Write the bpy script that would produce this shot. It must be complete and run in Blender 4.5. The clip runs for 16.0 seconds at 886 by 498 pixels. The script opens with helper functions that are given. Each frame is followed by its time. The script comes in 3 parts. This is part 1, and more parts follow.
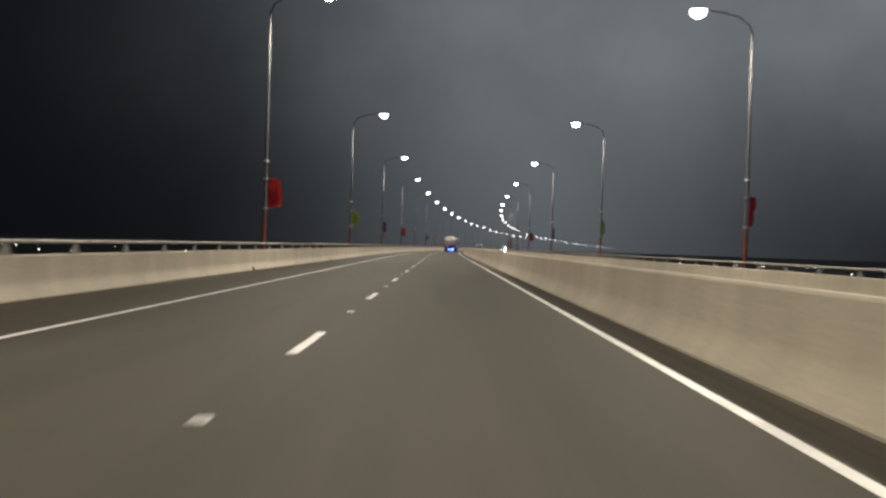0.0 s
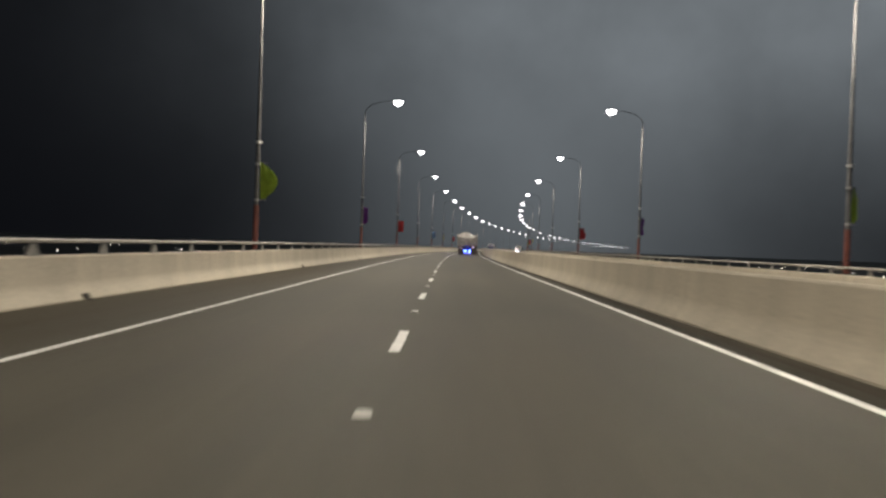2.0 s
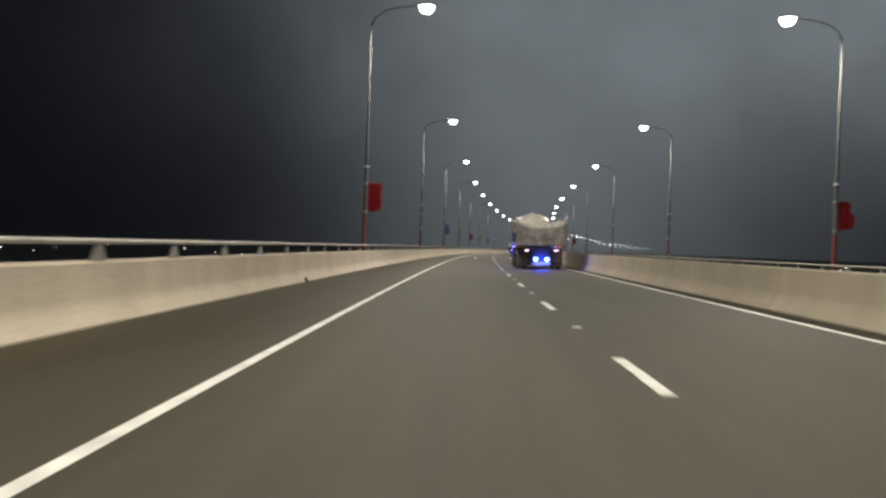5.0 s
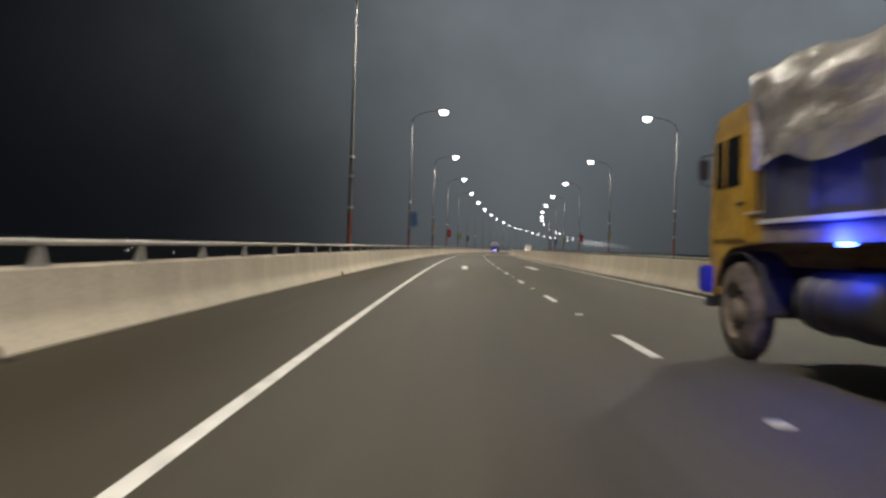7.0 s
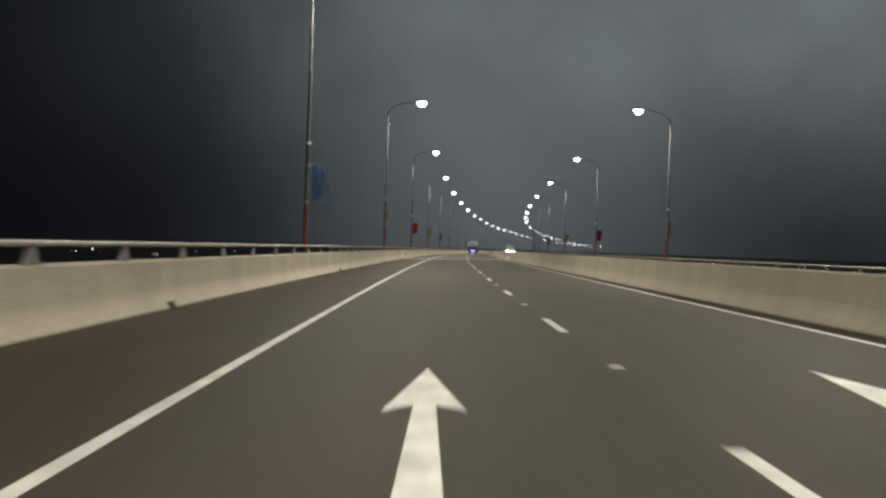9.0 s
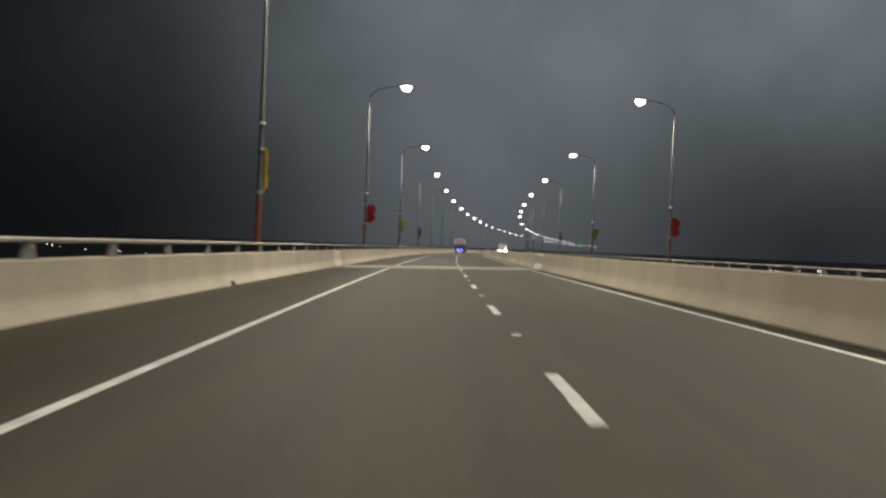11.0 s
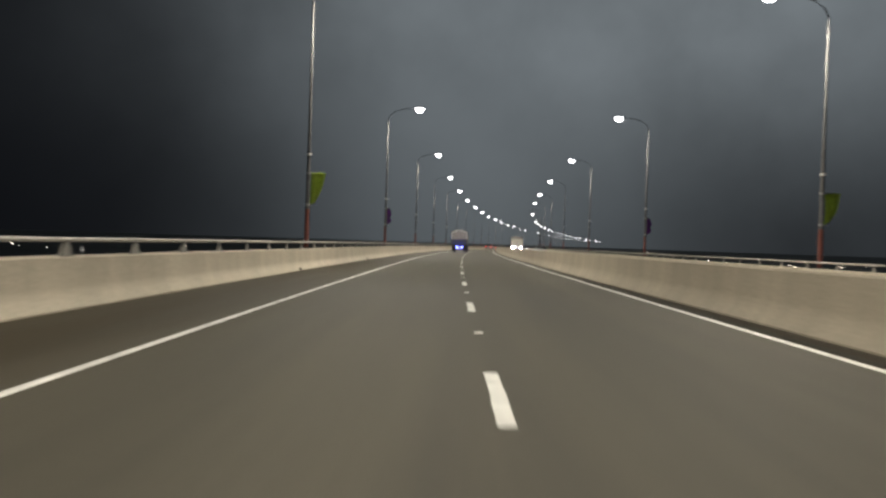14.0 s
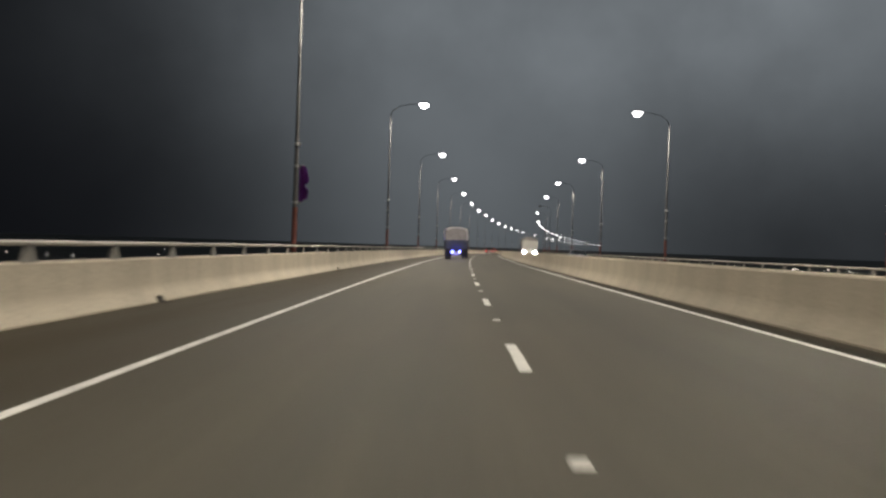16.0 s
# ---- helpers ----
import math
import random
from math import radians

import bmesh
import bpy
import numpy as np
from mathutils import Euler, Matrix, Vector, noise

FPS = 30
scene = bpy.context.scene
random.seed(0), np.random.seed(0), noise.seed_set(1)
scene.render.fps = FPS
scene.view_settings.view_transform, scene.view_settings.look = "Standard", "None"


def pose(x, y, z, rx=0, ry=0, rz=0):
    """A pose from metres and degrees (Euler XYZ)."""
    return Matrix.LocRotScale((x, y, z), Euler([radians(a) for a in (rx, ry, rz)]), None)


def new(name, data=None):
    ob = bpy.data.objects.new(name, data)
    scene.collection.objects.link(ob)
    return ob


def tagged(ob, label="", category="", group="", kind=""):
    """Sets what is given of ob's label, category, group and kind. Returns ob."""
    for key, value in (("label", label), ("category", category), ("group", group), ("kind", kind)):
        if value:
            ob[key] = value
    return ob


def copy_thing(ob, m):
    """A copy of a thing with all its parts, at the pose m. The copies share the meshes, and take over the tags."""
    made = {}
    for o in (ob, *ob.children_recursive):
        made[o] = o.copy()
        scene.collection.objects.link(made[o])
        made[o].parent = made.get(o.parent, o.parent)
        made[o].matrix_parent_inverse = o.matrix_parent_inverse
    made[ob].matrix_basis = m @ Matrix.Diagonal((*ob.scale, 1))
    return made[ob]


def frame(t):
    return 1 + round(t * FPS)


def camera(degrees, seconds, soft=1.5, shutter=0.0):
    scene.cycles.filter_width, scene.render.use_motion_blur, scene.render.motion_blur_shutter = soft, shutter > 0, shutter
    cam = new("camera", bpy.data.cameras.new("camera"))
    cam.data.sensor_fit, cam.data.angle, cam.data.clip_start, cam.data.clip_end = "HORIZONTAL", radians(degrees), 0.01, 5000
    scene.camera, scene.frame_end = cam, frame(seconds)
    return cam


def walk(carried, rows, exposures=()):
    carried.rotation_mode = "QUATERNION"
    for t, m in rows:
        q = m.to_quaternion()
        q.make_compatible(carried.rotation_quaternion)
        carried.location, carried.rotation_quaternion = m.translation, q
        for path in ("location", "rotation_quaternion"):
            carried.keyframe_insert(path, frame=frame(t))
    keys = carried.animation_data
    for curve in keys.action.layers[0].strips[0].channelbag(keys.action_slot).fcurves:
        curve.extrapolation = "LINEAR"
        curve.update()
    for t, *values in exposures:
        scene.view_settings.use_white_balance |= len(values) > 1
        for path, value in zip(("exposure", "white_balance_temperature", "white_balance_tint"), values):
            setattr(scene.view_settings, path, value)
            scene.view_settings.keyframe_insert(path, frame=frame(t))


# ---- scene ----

# The road runs straight and then into one long right-hand bend: a place on it is a station s along
# the lane line, an offset e to the right of it, and a height z above it.
RADIUS, CREST, FALL = 1900.0, -0.8e-5, 0.023
EASE_0, EASE_1 = 52.0, 76.0   # the stretch over which the straight eases into the bend
SPACING = 30.669          # lamp posts
EYE = 1.183               # camera above the road
EDGE_L, EDGE_R = -3.784, 3.75


def crossfall(e):
    """Height of the road surface at offset e."""
    return FALL * e if e < 4.6 else FALL * 4.6 - 0.038 * (e - 4.6)


def heading(s):
    """How far the road has turned to the right at station s, in radians."""
    if s >= EASE_1:
        return s / RADIUS
    return ((EASE_0 + EASE_1) / 2 + max(0.0, s - EASE_0) ** 2 / (2 * (EASE_1 - EASE_0))) / RADIUS


def centre(s):
    """The lane line at station s, in plan."""
    b = max(s, EASE_1)
    x, y = RADIUS - RADIUS * math.cos(b / RADIUS), RADIUS * math.sin(b / RADIUS)
    for lo, hi, steps in ((max(s, EASE_0), EASE_1, 12), (s, EASE_0, 1)):
        if hi > lo:
            d = (hi - lo) / steps
            for i in range(steps):
                a = heading(lo + (i + 0.5) * d)
                x, y = x - d * math.sin(a), y - d * math.cos(a)
    return x, y


def spot(s, e, z=0.0):
    x, y = centre(s)
    a = heading(s)
    return Vector((x + e * math.cos(a), y - e * math.sin(a), z + crossfall(e) + CREST * s * s))


def at(s, e, z=0.0, turn=0.0):
    """A pose on the road: y ahead along it, x to the right, turned by some degrees, leaning with the crossfall."""
    p = spot(s, e, z)
    lean = math.degrees(math.atan(crossfall(e + 0.5) - crossfall(e - 0.5)))
    return pose(p.x, p.y, p.z, math.degrees(math.atan(2 * CREST * s)), -lean, -math.degrees(heading(s))) @ pose(0, 0, 0, 0, 0, turn)


def axis_at(s):
    """As at(), but with the road's cross-section in the local frame (offset e is local x)."""
    x, y = centre(s)
    return pose(x, y, CREST * s * s, math.degrees(math.atan(2 * CREST * s)), 0, -math.degrees(heading(s)))


# ---- camera: seconds, station, offset, yaw, pitch, roll against the road ----
cam = camera(66.0, 16.0, soft=2.7, shutter=0.35)
PATH = [
    (0.0, -1.98, 1.58, 0.01, -0.34, -1.82),
    (0.5, 7.25, 1.38, 0.20, -0.41, -1.94),
    (1.0, 16.45, 1.12, 0.24, -0.34, -2.02),
    (1.5, 25.66, 0.83, 0.30, -0.31, -1.94),
    (2.0, 34.82, 0.56, 0.48, -0.33, -1.95),
    (2.5, 44.02, 0.25, 0.96, -0.37, -1.75),
    (3.0, 53.18, -0.17, 1.21, -0.36, -1.81),
    (3.5, 62.11, -0.56, 1.35, -0.37, -1.78),
    (4.0, 70.97, -0.93, 1.46, -0.27, -1.85),
    (4.5, 79.69, -1.30, 1.72, -0.25, -1.92),
    (4.7, 83.25, -1.46, 1.80, -0.27, -1.95),
    (6.8, 120.25, -2.23, 0.78, -0.32, -2.01),
    (7.0, 123.75, -2.23, 0.76, -0.27, -1.83),
    (7.5, 132.49, -2.22, 0.47, -0.31, -2.02),
    (8.0, 141.20, -2.15, -0.13, -0.27, -2.08),
    (8.5, 149.89, -1.97, -0.56, -0.25, -2.07),
    (9.0, 158.57, -1.80, -0.47, -0.15, -1.82),
    (9.2, 162.04, -1.77, -0.48, -0.14, -1.92),
    (11.3, 198.37, -0.96, -0.98, -0.26, -2.02),
    (11.5, 201.83, -0.83, -1.05, -0.29, -1.91),
    (12.0, 210.48, -0.59, -0.75, -0.25, -1.83),
    (12.5, 219.13, -0.46, -0.54, -0.13, -1.82),
    (13.0, 227.78, -0.34, -0.20, -0.23, -1.73),
    (13.5, 236.45, -0.36, 0.01, -0.61, -1.85),
    (14.0, 245.13, -0.42, 0.42, -0.49, -1.84),
    (14.5, 253.82, -0.52, 0.75, -0.38, -2.08),
    (15.0, 262.53, -0.63, 0.96, -0.34, -2.13),
    (15.5, 271.26, -0.67, 0.95, -0.24, -1.92),
    (16.0, 280.02, -0.74, 0.72, -0.17, -1.86),
]


def eye_pose(s, e, yaw, pitch, roll):
    p = spot(s, e, EYE)
    return pose(p.x, p.y, p.z, 90 + pitch + math.degrees(math.atan(2 * CREST * s)), roll, yaw - math.degrees(heading(s)))


walk(cam, [(t, eye_pose(s, e, yaw, pitch, roll)) for t, s, e, yaw, pitch, roll in PATH],
     exposures=[(0.0, -0.04, 6250, 16), (1.5, 0.04, 6250, 16), (2.5, 0.0, 6250, 15), (4.5, 0.05, 6200, 14), (7.0, 0.0, 6200, 15), (8.0, -0.05, 6200, 12),
                (9.0, -0.2, 6250, 13), (11.5, 0.0, 6250, 13), (12.0, 0.12, 6250, 13), (12.5, 0.0, 6250, 14), (13.0, -0.15, 6250, 14), (13.5, 0.03, 6200, 13),
                (14.5, 0.0, 6200, 15), (15.0, 0.08, 6250, 16), (15.5, 0.14, 6250, 16), (16.0, 0.0, 6250, 16)])

# ---- night sky: dark, with the hazy glow that hangs over the lit road ahead and behind ----
world = bpy.data.worlds.new("night_sky")
scene.world = world
world.use_nodes = True
wn, wl = world.node_tree.nodes, world.node_tree.links
wn.clear()


def sky_math(operation, *values):
    """A math node on sockets or numbers."""
    n = wn.new("ShaderNodeMath")
    n.operation = operation
    for socket, v in zip(n.inputs, values):
        if isinstance(v, (int, float)):
            socket.default_value = v
        else:
            wl.new(v, socket)
    return n.outputs[0]


def sky_ramp(value, lo, hi, stops):
    """A smooth curve through (degrees, level) stops."""
    n = wn.new("ShaderNodeValToRGB")
    r = n.color_ramp
    r.interpolation = "B_SPLINE"
    while len(r.elements) < len(stops):
        r.elements.new(0.5)
    for el, (deg, level) in zip(r.elements, stops):
        el.position, el.color = (deg - lo) / (hi - lo), (level, level, level, 1)
    wl.new(sky_math("MULTIPLY_ADD", value, 180 / math.pi / (hi - lo), -lo / (hi - lo)), n.inputs["Fac"])
    return n.outputs["Color"]


w_out = wn.new("ShaderNodeOutputWorld")
w_bg = wn.new("ShaderNodeBackground")
w_co = wn.new("ShaderNodeTexCoord")
w_sep = wn.new("ShaderNodeSeparateXYZ")
wl.new(w_co.outputs["Generated"], w_sep.inputs[0])
bearing = sky_math("ARCTAN2", w_sep.outputs["X"], w_sep.outputs["Y"])
height = sky_math("ARCSINE", w_sep.outputs["Z"])
across = sky_ramp(bearing, -180, 180, ((-180, 0.6), (-140, 0.3), (-70, 0.03), (-36, 0.005), (-18, 0.08), (-3, 0.62), (13, 0.66), (25, 0.86), (38, 0.98), (70, 0.5), (110, 0.3), (180, 0.6)))
upward = sky_ramp(height, -10, 90, ((-10, 0.12), (1, 0.15), (7, 0.32), (13, 0.72), (20, 1.10), (40, 1.0), (90, 0.5)))
w_noise = wn.new("ShaderNodeTexNoise")
w_noise.inputs["Scale"].default_value, w_noise.inputs["Detail"].default_value = 4.5, 5.0
wl.new(w_co.outputs["Generated"], w_noise.inputs["Vector"])
w_glow = sky_math("MULTIPLY", sky_math("MULTIPLY", across, upward), sky_math("MULTIPLY_ADD", w_noise.outputs["Fac"], 1.3, 0.35))
w_dot = wn.new("ShaderNodeVectorMath")
w_dot.operation = "DOT_PRODUCT"
w_dot.inputs[1].default_value = Vector((math.sin(radians(9)), math.cos(radians(9)), math.sin(radians(4)))).normalized()
wl.new(w_co.outputs["Generated"], w_dot.inputs[0])
afar = sky_ramp(sky_math("ARCCOSINE", w_dot.outputs["Value"]), 0, 180, ((0, 0.50), (5, 0.44), (11, 0.25), (18, 0.07), (28, 0.0), (180, 0.0)))   # haze round the far string of lamps
w_glow = sky_math("MULTIPLY", sky_math("ADD", w_glow, afar), 0.56)
w_tone = wn.new("ShaderNodeMix")
w_tone.data_type = "RGBA"
w_tone.inputs[6].default_value, w_tone.inputs[7].default_value = (0.0017, 0.0018, 0.0027, 1), (0.306, 0.345, 0.347, 1)
wl.new(w_glow, w_tone.inputs[0])
wl.new(w_tone.outputs[2], w_bg.inputs["Color"])
wl.new(w_bg.outputs[0], w_out.inputs["Surface"])

LAMP_POWER = 5900.0
LAMP_COLOR = (1.0, 0.90, 0.69)


# ---- materials ----
def material(name, base, rough=0.6, metal=0.0, vary=0.25, scale=2.0, fine=40.0, bump=0.02, tint=None, piece=0.0, stretch=None, coord="Object", coat=0.0):
    """A surface with stains at a large scale, grain at a small one, and relief; piece varies it from object to object."""
    m = bpy.data.materials.new(name)
    m.use_nodes = True
    n, l = m.node_tree.nodes, m.node_tree.links
    b = n["Principled BSDF"]
    co = n.new("ShaderNodeTexCoord")
    mp = n.new("ShaderNodeMapping")
    if stretch:
        mp.inputs["Scale"].default_value = stretch
    l.new(co.outputs[coord], mp.inputs["Vector"])
    big = n.new("ShaderNodeTexNoise")
    big.inputs["Scale"].default_value, big.inputs["Detail"].default_value, big.inputs["Roughness"].default_value = scale, 6, 0.62
    small = n.new("ShaderNodeTexNoise")
    small.inputs["Scale"].default_value, small.inputs["Detail"].default_value = fine, 4
    l.new(mp.outputs[0], big.inputs["Vector"])
    l.new(co.outputs[coord], small.inputs["Vector"])
    ramp = n.new("ShaderNodeValToRGB")
    dark = [c * (1 - vary) for c in base]
    light = [min(1, c * (1 + vary * 0.7)) for c in (tint or base)]
    ramp.color_ramp.elements[0].position, ramp.color_ramp.elements[0].color = 0.34, (*dark, 1)
    ramp.color_ramp.elements[1].position, ramp.color_ramp.elements[1].color = 0.68, (*light, 1)
    l.new(big.outputs["Fac"], ramp.inputs["Fac"])
    grain = n.new("ShaderNodeMix")
    grain.data_type, grain.blend_type = "RGBA", "OVERLAY"
    grain.inputs["Factor"].default_value = 0.35
    l.new(ramp.outputs["Color"], grain.inputs[6])
    l.new(small.outputs["Fac"], grain.inputs[7])
    out = grain.outputs[2]
    if piece:
        info = n.new("ShaderNodeObjectInfo")
        hsv = n.new("ShaderNodeHueSaturation")
        ma = n.new("ShaderNodeMath")
        ma.operation = "MULTIPLY_ADD"
        ma.inputs[1].default_value, ma.inputs[2].default_value = piece, 1 - piece / 2
        l.new(info.outputs["Random"], ma.inputs[0])
        l.new(ma.outputs[0], hsv.inputs["Value"])
        l.new(out, hsv.inputs["Color"])
        out = hsv.outputs["Color"]
    l.new(out, b.inputs["Base Color"])
    rr = n.new("ShaderNodeMapRange")
    rr.inputs["To Min"].default_value, rr.inputs["To Max"].default_value = max(0.03, rough - 0.12), min(1, rough + 0.12)
    l.new(big.outputs["Fac"], rr.inputs["Value"])
    l.new(rr.outputs[0], b.inputs["Roughness"])
    b.inputs["Metallic"].default_value = metal
    b.inputs["Coat Weight"].default_value = coat
    if bump:
        bp = n.new("ShaderNodeBump")
        bp.inputs["Strength"].default_value, bp.inputs["Distance"].default_value = 0.5, bump
        l.new(small.outputs["Fac"], bp.inputs["Height"])
        l.new(bp.outputs[0], b.inputs["Normal"])
    return m


def glow(name, color, strength, sampled=False):
    """A surface that gives off light."""
    m = bpy.data.materials.new(name)
    m.use_nodes = True
    b = m.node_tree.nodes["Principled BSDF"]
    b.inputs["Base Color"].default_value = (*color, 1)
    b.inputs["Emission Color"].default_value = (*color, 1)
    b.inputs["Emission Strength"].default_value = strength
    b.inputs["Roughness"].default_value = 0.2
    if not sampled:
        m.cycles.emission_sampling = "NONE"
    return m


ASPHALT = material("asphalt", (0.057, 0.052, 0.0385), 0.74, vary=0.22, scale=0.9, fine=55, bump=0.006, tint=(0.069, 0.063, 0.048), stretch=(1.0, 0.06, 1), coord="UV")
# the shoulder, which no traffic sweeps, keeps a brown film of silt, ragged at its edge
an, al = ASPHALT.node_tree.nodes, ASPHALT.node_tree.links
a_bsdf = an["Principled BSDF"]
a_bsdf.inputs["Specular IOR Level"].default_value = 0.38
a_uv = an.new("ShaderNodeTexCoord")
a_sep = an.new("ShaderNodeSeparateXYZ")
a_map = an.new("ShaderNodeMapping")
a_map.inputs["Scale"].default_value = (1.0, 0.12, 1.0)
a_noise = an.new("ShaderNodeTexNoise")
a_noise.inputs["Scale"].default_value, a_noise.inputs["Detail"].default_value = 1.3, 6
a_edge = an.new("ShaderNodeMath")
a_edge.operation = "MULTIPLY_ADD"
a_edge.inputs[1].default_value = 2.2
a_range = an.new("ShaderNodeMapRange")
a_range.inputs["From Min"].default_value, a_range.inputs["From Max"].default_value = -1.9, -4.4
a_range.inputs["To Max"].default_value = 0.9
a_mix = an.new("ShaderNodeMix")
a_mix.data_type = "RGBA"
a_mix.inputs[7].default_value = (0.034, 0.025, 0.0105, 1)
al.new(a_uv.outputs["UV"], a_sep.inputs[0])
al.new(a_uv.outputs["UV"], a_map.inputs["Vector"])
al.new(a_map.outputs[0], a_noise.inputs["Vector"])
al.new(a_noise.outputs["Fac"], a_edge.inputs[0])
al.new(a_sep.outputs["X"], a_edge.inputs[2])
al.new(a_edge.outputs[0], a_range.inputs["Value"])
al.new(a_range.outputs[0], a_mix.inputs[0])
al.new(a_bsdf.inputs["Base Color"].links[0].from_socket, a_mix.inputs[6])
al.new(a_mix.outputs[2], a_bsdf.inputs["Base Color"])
CONCRETE = material("concrete", (0.485, 0.435, 0.345), 0.8, vary=0.13, scale=1.1, fine=22, bump=0.006, piece=0.13, stretch=(1, 1, 0.22))
DECK = material("deck_concrete", (0.25, 0.24, 0.22), 0.85, vary=0.2, scale=0.4, fine=10, bump=0.01)
HEADER = material("joint_concrete", (0.35, 0.315, 0.26), 0.72, vary=0.3, scale=1.6, fine=30, bump=0.008)
PAINT = material("road_paint", (0.80, 0.80, 0.77), 0.5, vary=0.30, scale=3.0, fine=60, bump=0.003)
POLE = material("pole_grey_paint", (0.105, 0.107, 0.11), 0.8, vary=0.25, scale=2, fine=30, bump=0.002)
GALV = material("galvanised_steel", (0.36, 0.36, 0.36), 0.5, metal=0.6, vary=0.25, scale=4, fine=30, bump=0.002)
# near-white base colour that carries the lamps' reflection on the steel
GLINTSHEET = material("glint_white_sheet", (0.93, 0.93, 0.91), 0.32, metal=0.25, vary=0.08, scale=1.5, fine=12, bump=0.002)
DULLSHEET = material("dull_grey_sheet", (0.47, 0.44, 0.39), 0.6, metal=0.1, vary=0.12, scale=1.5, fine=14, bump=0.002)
COMB = material("worn_comb_steel", (0.42, 0.39, 0.35), 0.40, metal=0.65, vary=0.3, scale=1.8, fine=25, bump=0.004)
PALE = material("pale_painted_sheet", (0.66, 0.60, 0.53), 0.6, vary=0.12, scale=1.5, fine=20, bump=0.002)
POSTPAINT = material("post_grey_paint", (0.235, 0.225, 0.205), 0.6, vary=0.25, scale=3, fine=30, bump=0.002)
RAILPAINT = material("rail_paint", (0.40, 0.385, 0.35), 0.5, vary=0.2, scale=3, fine=30, bump=0.002)
REDWRAP = material("red_wrap", (0.16, 0.048, 0.036), 0.6, vary=0.35, scale=5, fine=35, bump=0.004)
RUBBER = material("tyre_rubber", (0.085, 0.070, 0.056), 0.9, vary=0.45, scale=6, fine=40, bump=0.004, tint=(0.15, 0.12, 0.095))
DIRT = material("dark_grime", (0.045, 0.040, 0.034), 0.9, vary=0.4, scale=3, fine=30, bump=0.01)
GRIT = material("gutter_grit", (0.070, 0.059, 0.043), 0.95, vary=0.4, scale=1.5, fine=40, bump=0.006, stretch=(1.0, 0.15, 1), coord="UV")
SOIL = material("dark_flat_land", (0.030, 0.032, 0.028), 0.95, vary=0.5, scale=0.02, fine=0.4, bump=0.0)
STUDGLASS = material("stud_reflector", (0.75, 0.74, 0.70), 0.2, vary=0.1, scale=5, bump=0.0)
GLASSBOWL = material("unlit_glass_bowl", (0.30, 0.30, 0.31), 0.15, vary=0.1, scale=5, bump=0.0)
LENS = glow("lamp_lens", (1.0, 0.98, 0.95), 9.0)


# ---- mesh helpers ----
def finish(bm, name, mat, smooth=False):
    bmesh.ops.recalc_face_normals(bm, faces=bm.faces)
    me = bpy.data.meshes.new(name)
    bm.to_mesh(me)
    bm.free()
    for m in (mat if isinstance(mat, (list, tuple)) else [mat]):
        me.materials.append(m)
    if smooth:
        me.polygons.foreach_set("use_smooth", [True] * len(me.polygons))
    return me


def part(name, bm, mat, parent=None, label="", smooth=False):
    ob = new(name, finish(bm, name, mat, smooth) if isinstance(bm, bmesh.types.BMesh) else bm)
    ob.parent = parent
    if label:
        ob["label"] = label
    return ob


def box(bm, x0, x1, y0, y1, z0, z1, bevel=0.0):
    made = bmesh.ops.create_cube(bm, size=1.0, matrix=Matrix.Translation(((x0 + x1) / 2, (y0 + y1) / 2, (z0 + z1) / 2)) @ Matrix.Diagonal((x1 - x0, y1 - y0, z1 - z0, 1)))
    if bevel:
        vs = set(made["verts"])
        bmesh.ops.bevel(bm, geom=[e for e in bm.edges if e.verts[0] in vs and e.verts[1] in vs], offset=bevel, segments=2, affect="EDGES")
    return bm


def tube(bm, points, radius, sides=10, cap=True):
    """A round bar along points; radius is a number or one for each point."""
    rs = radius if isinstance(radius, (list, tuple)) else [radius] * len(points)
    rings = []
    for i, p in enumerate(points):
        p = Vector(p)
        d = (Vector(points[min(i + 1, len(points) - 1)]) - Vector(points[max(i - 1, 0)])).normalized()
        u = d.orthogonal().normalized() if abs(d.x) > 0.9 else d.cross(Vector((1, 0, 0))).normalized()
        v = d.cross(u)
        rings.append([bm.verts.new(p + (u * math.cos(2 * math.pi * k / sides) + v * math.sin(2 * math.pi * k / sides)) * rs[i]) for k in range(sides)])
    for a, b in zip(rings, rings[1:]):
        for k in range(sides):
            bm.faces.new((a[k], a[(k + 1) % sides], b[(k + 1) % sides], b[k]))
    if cap:
        bm.faces.new(rings[0])
        bm.faces.new(list(reversed(rings[-1])))
    return bm


def prism(bm, profile, y0, y1):
    """A closed profile in x, z drawn out from y0 to y1."""
    a = [bm.verts.new((x, y0, z)) for x, z in profile]
    b = [bm.verts.new((x, y1, z)) for x, z in profile]
    n = len(profile)
    for k in range(n):
        bm.faces.new((a[k], a[(k + 1) % n], b[(k + 1) % n], b[k]))
    bm.faces.new(a)
    bm.faces.new(list(reversed(b)))
    return bm


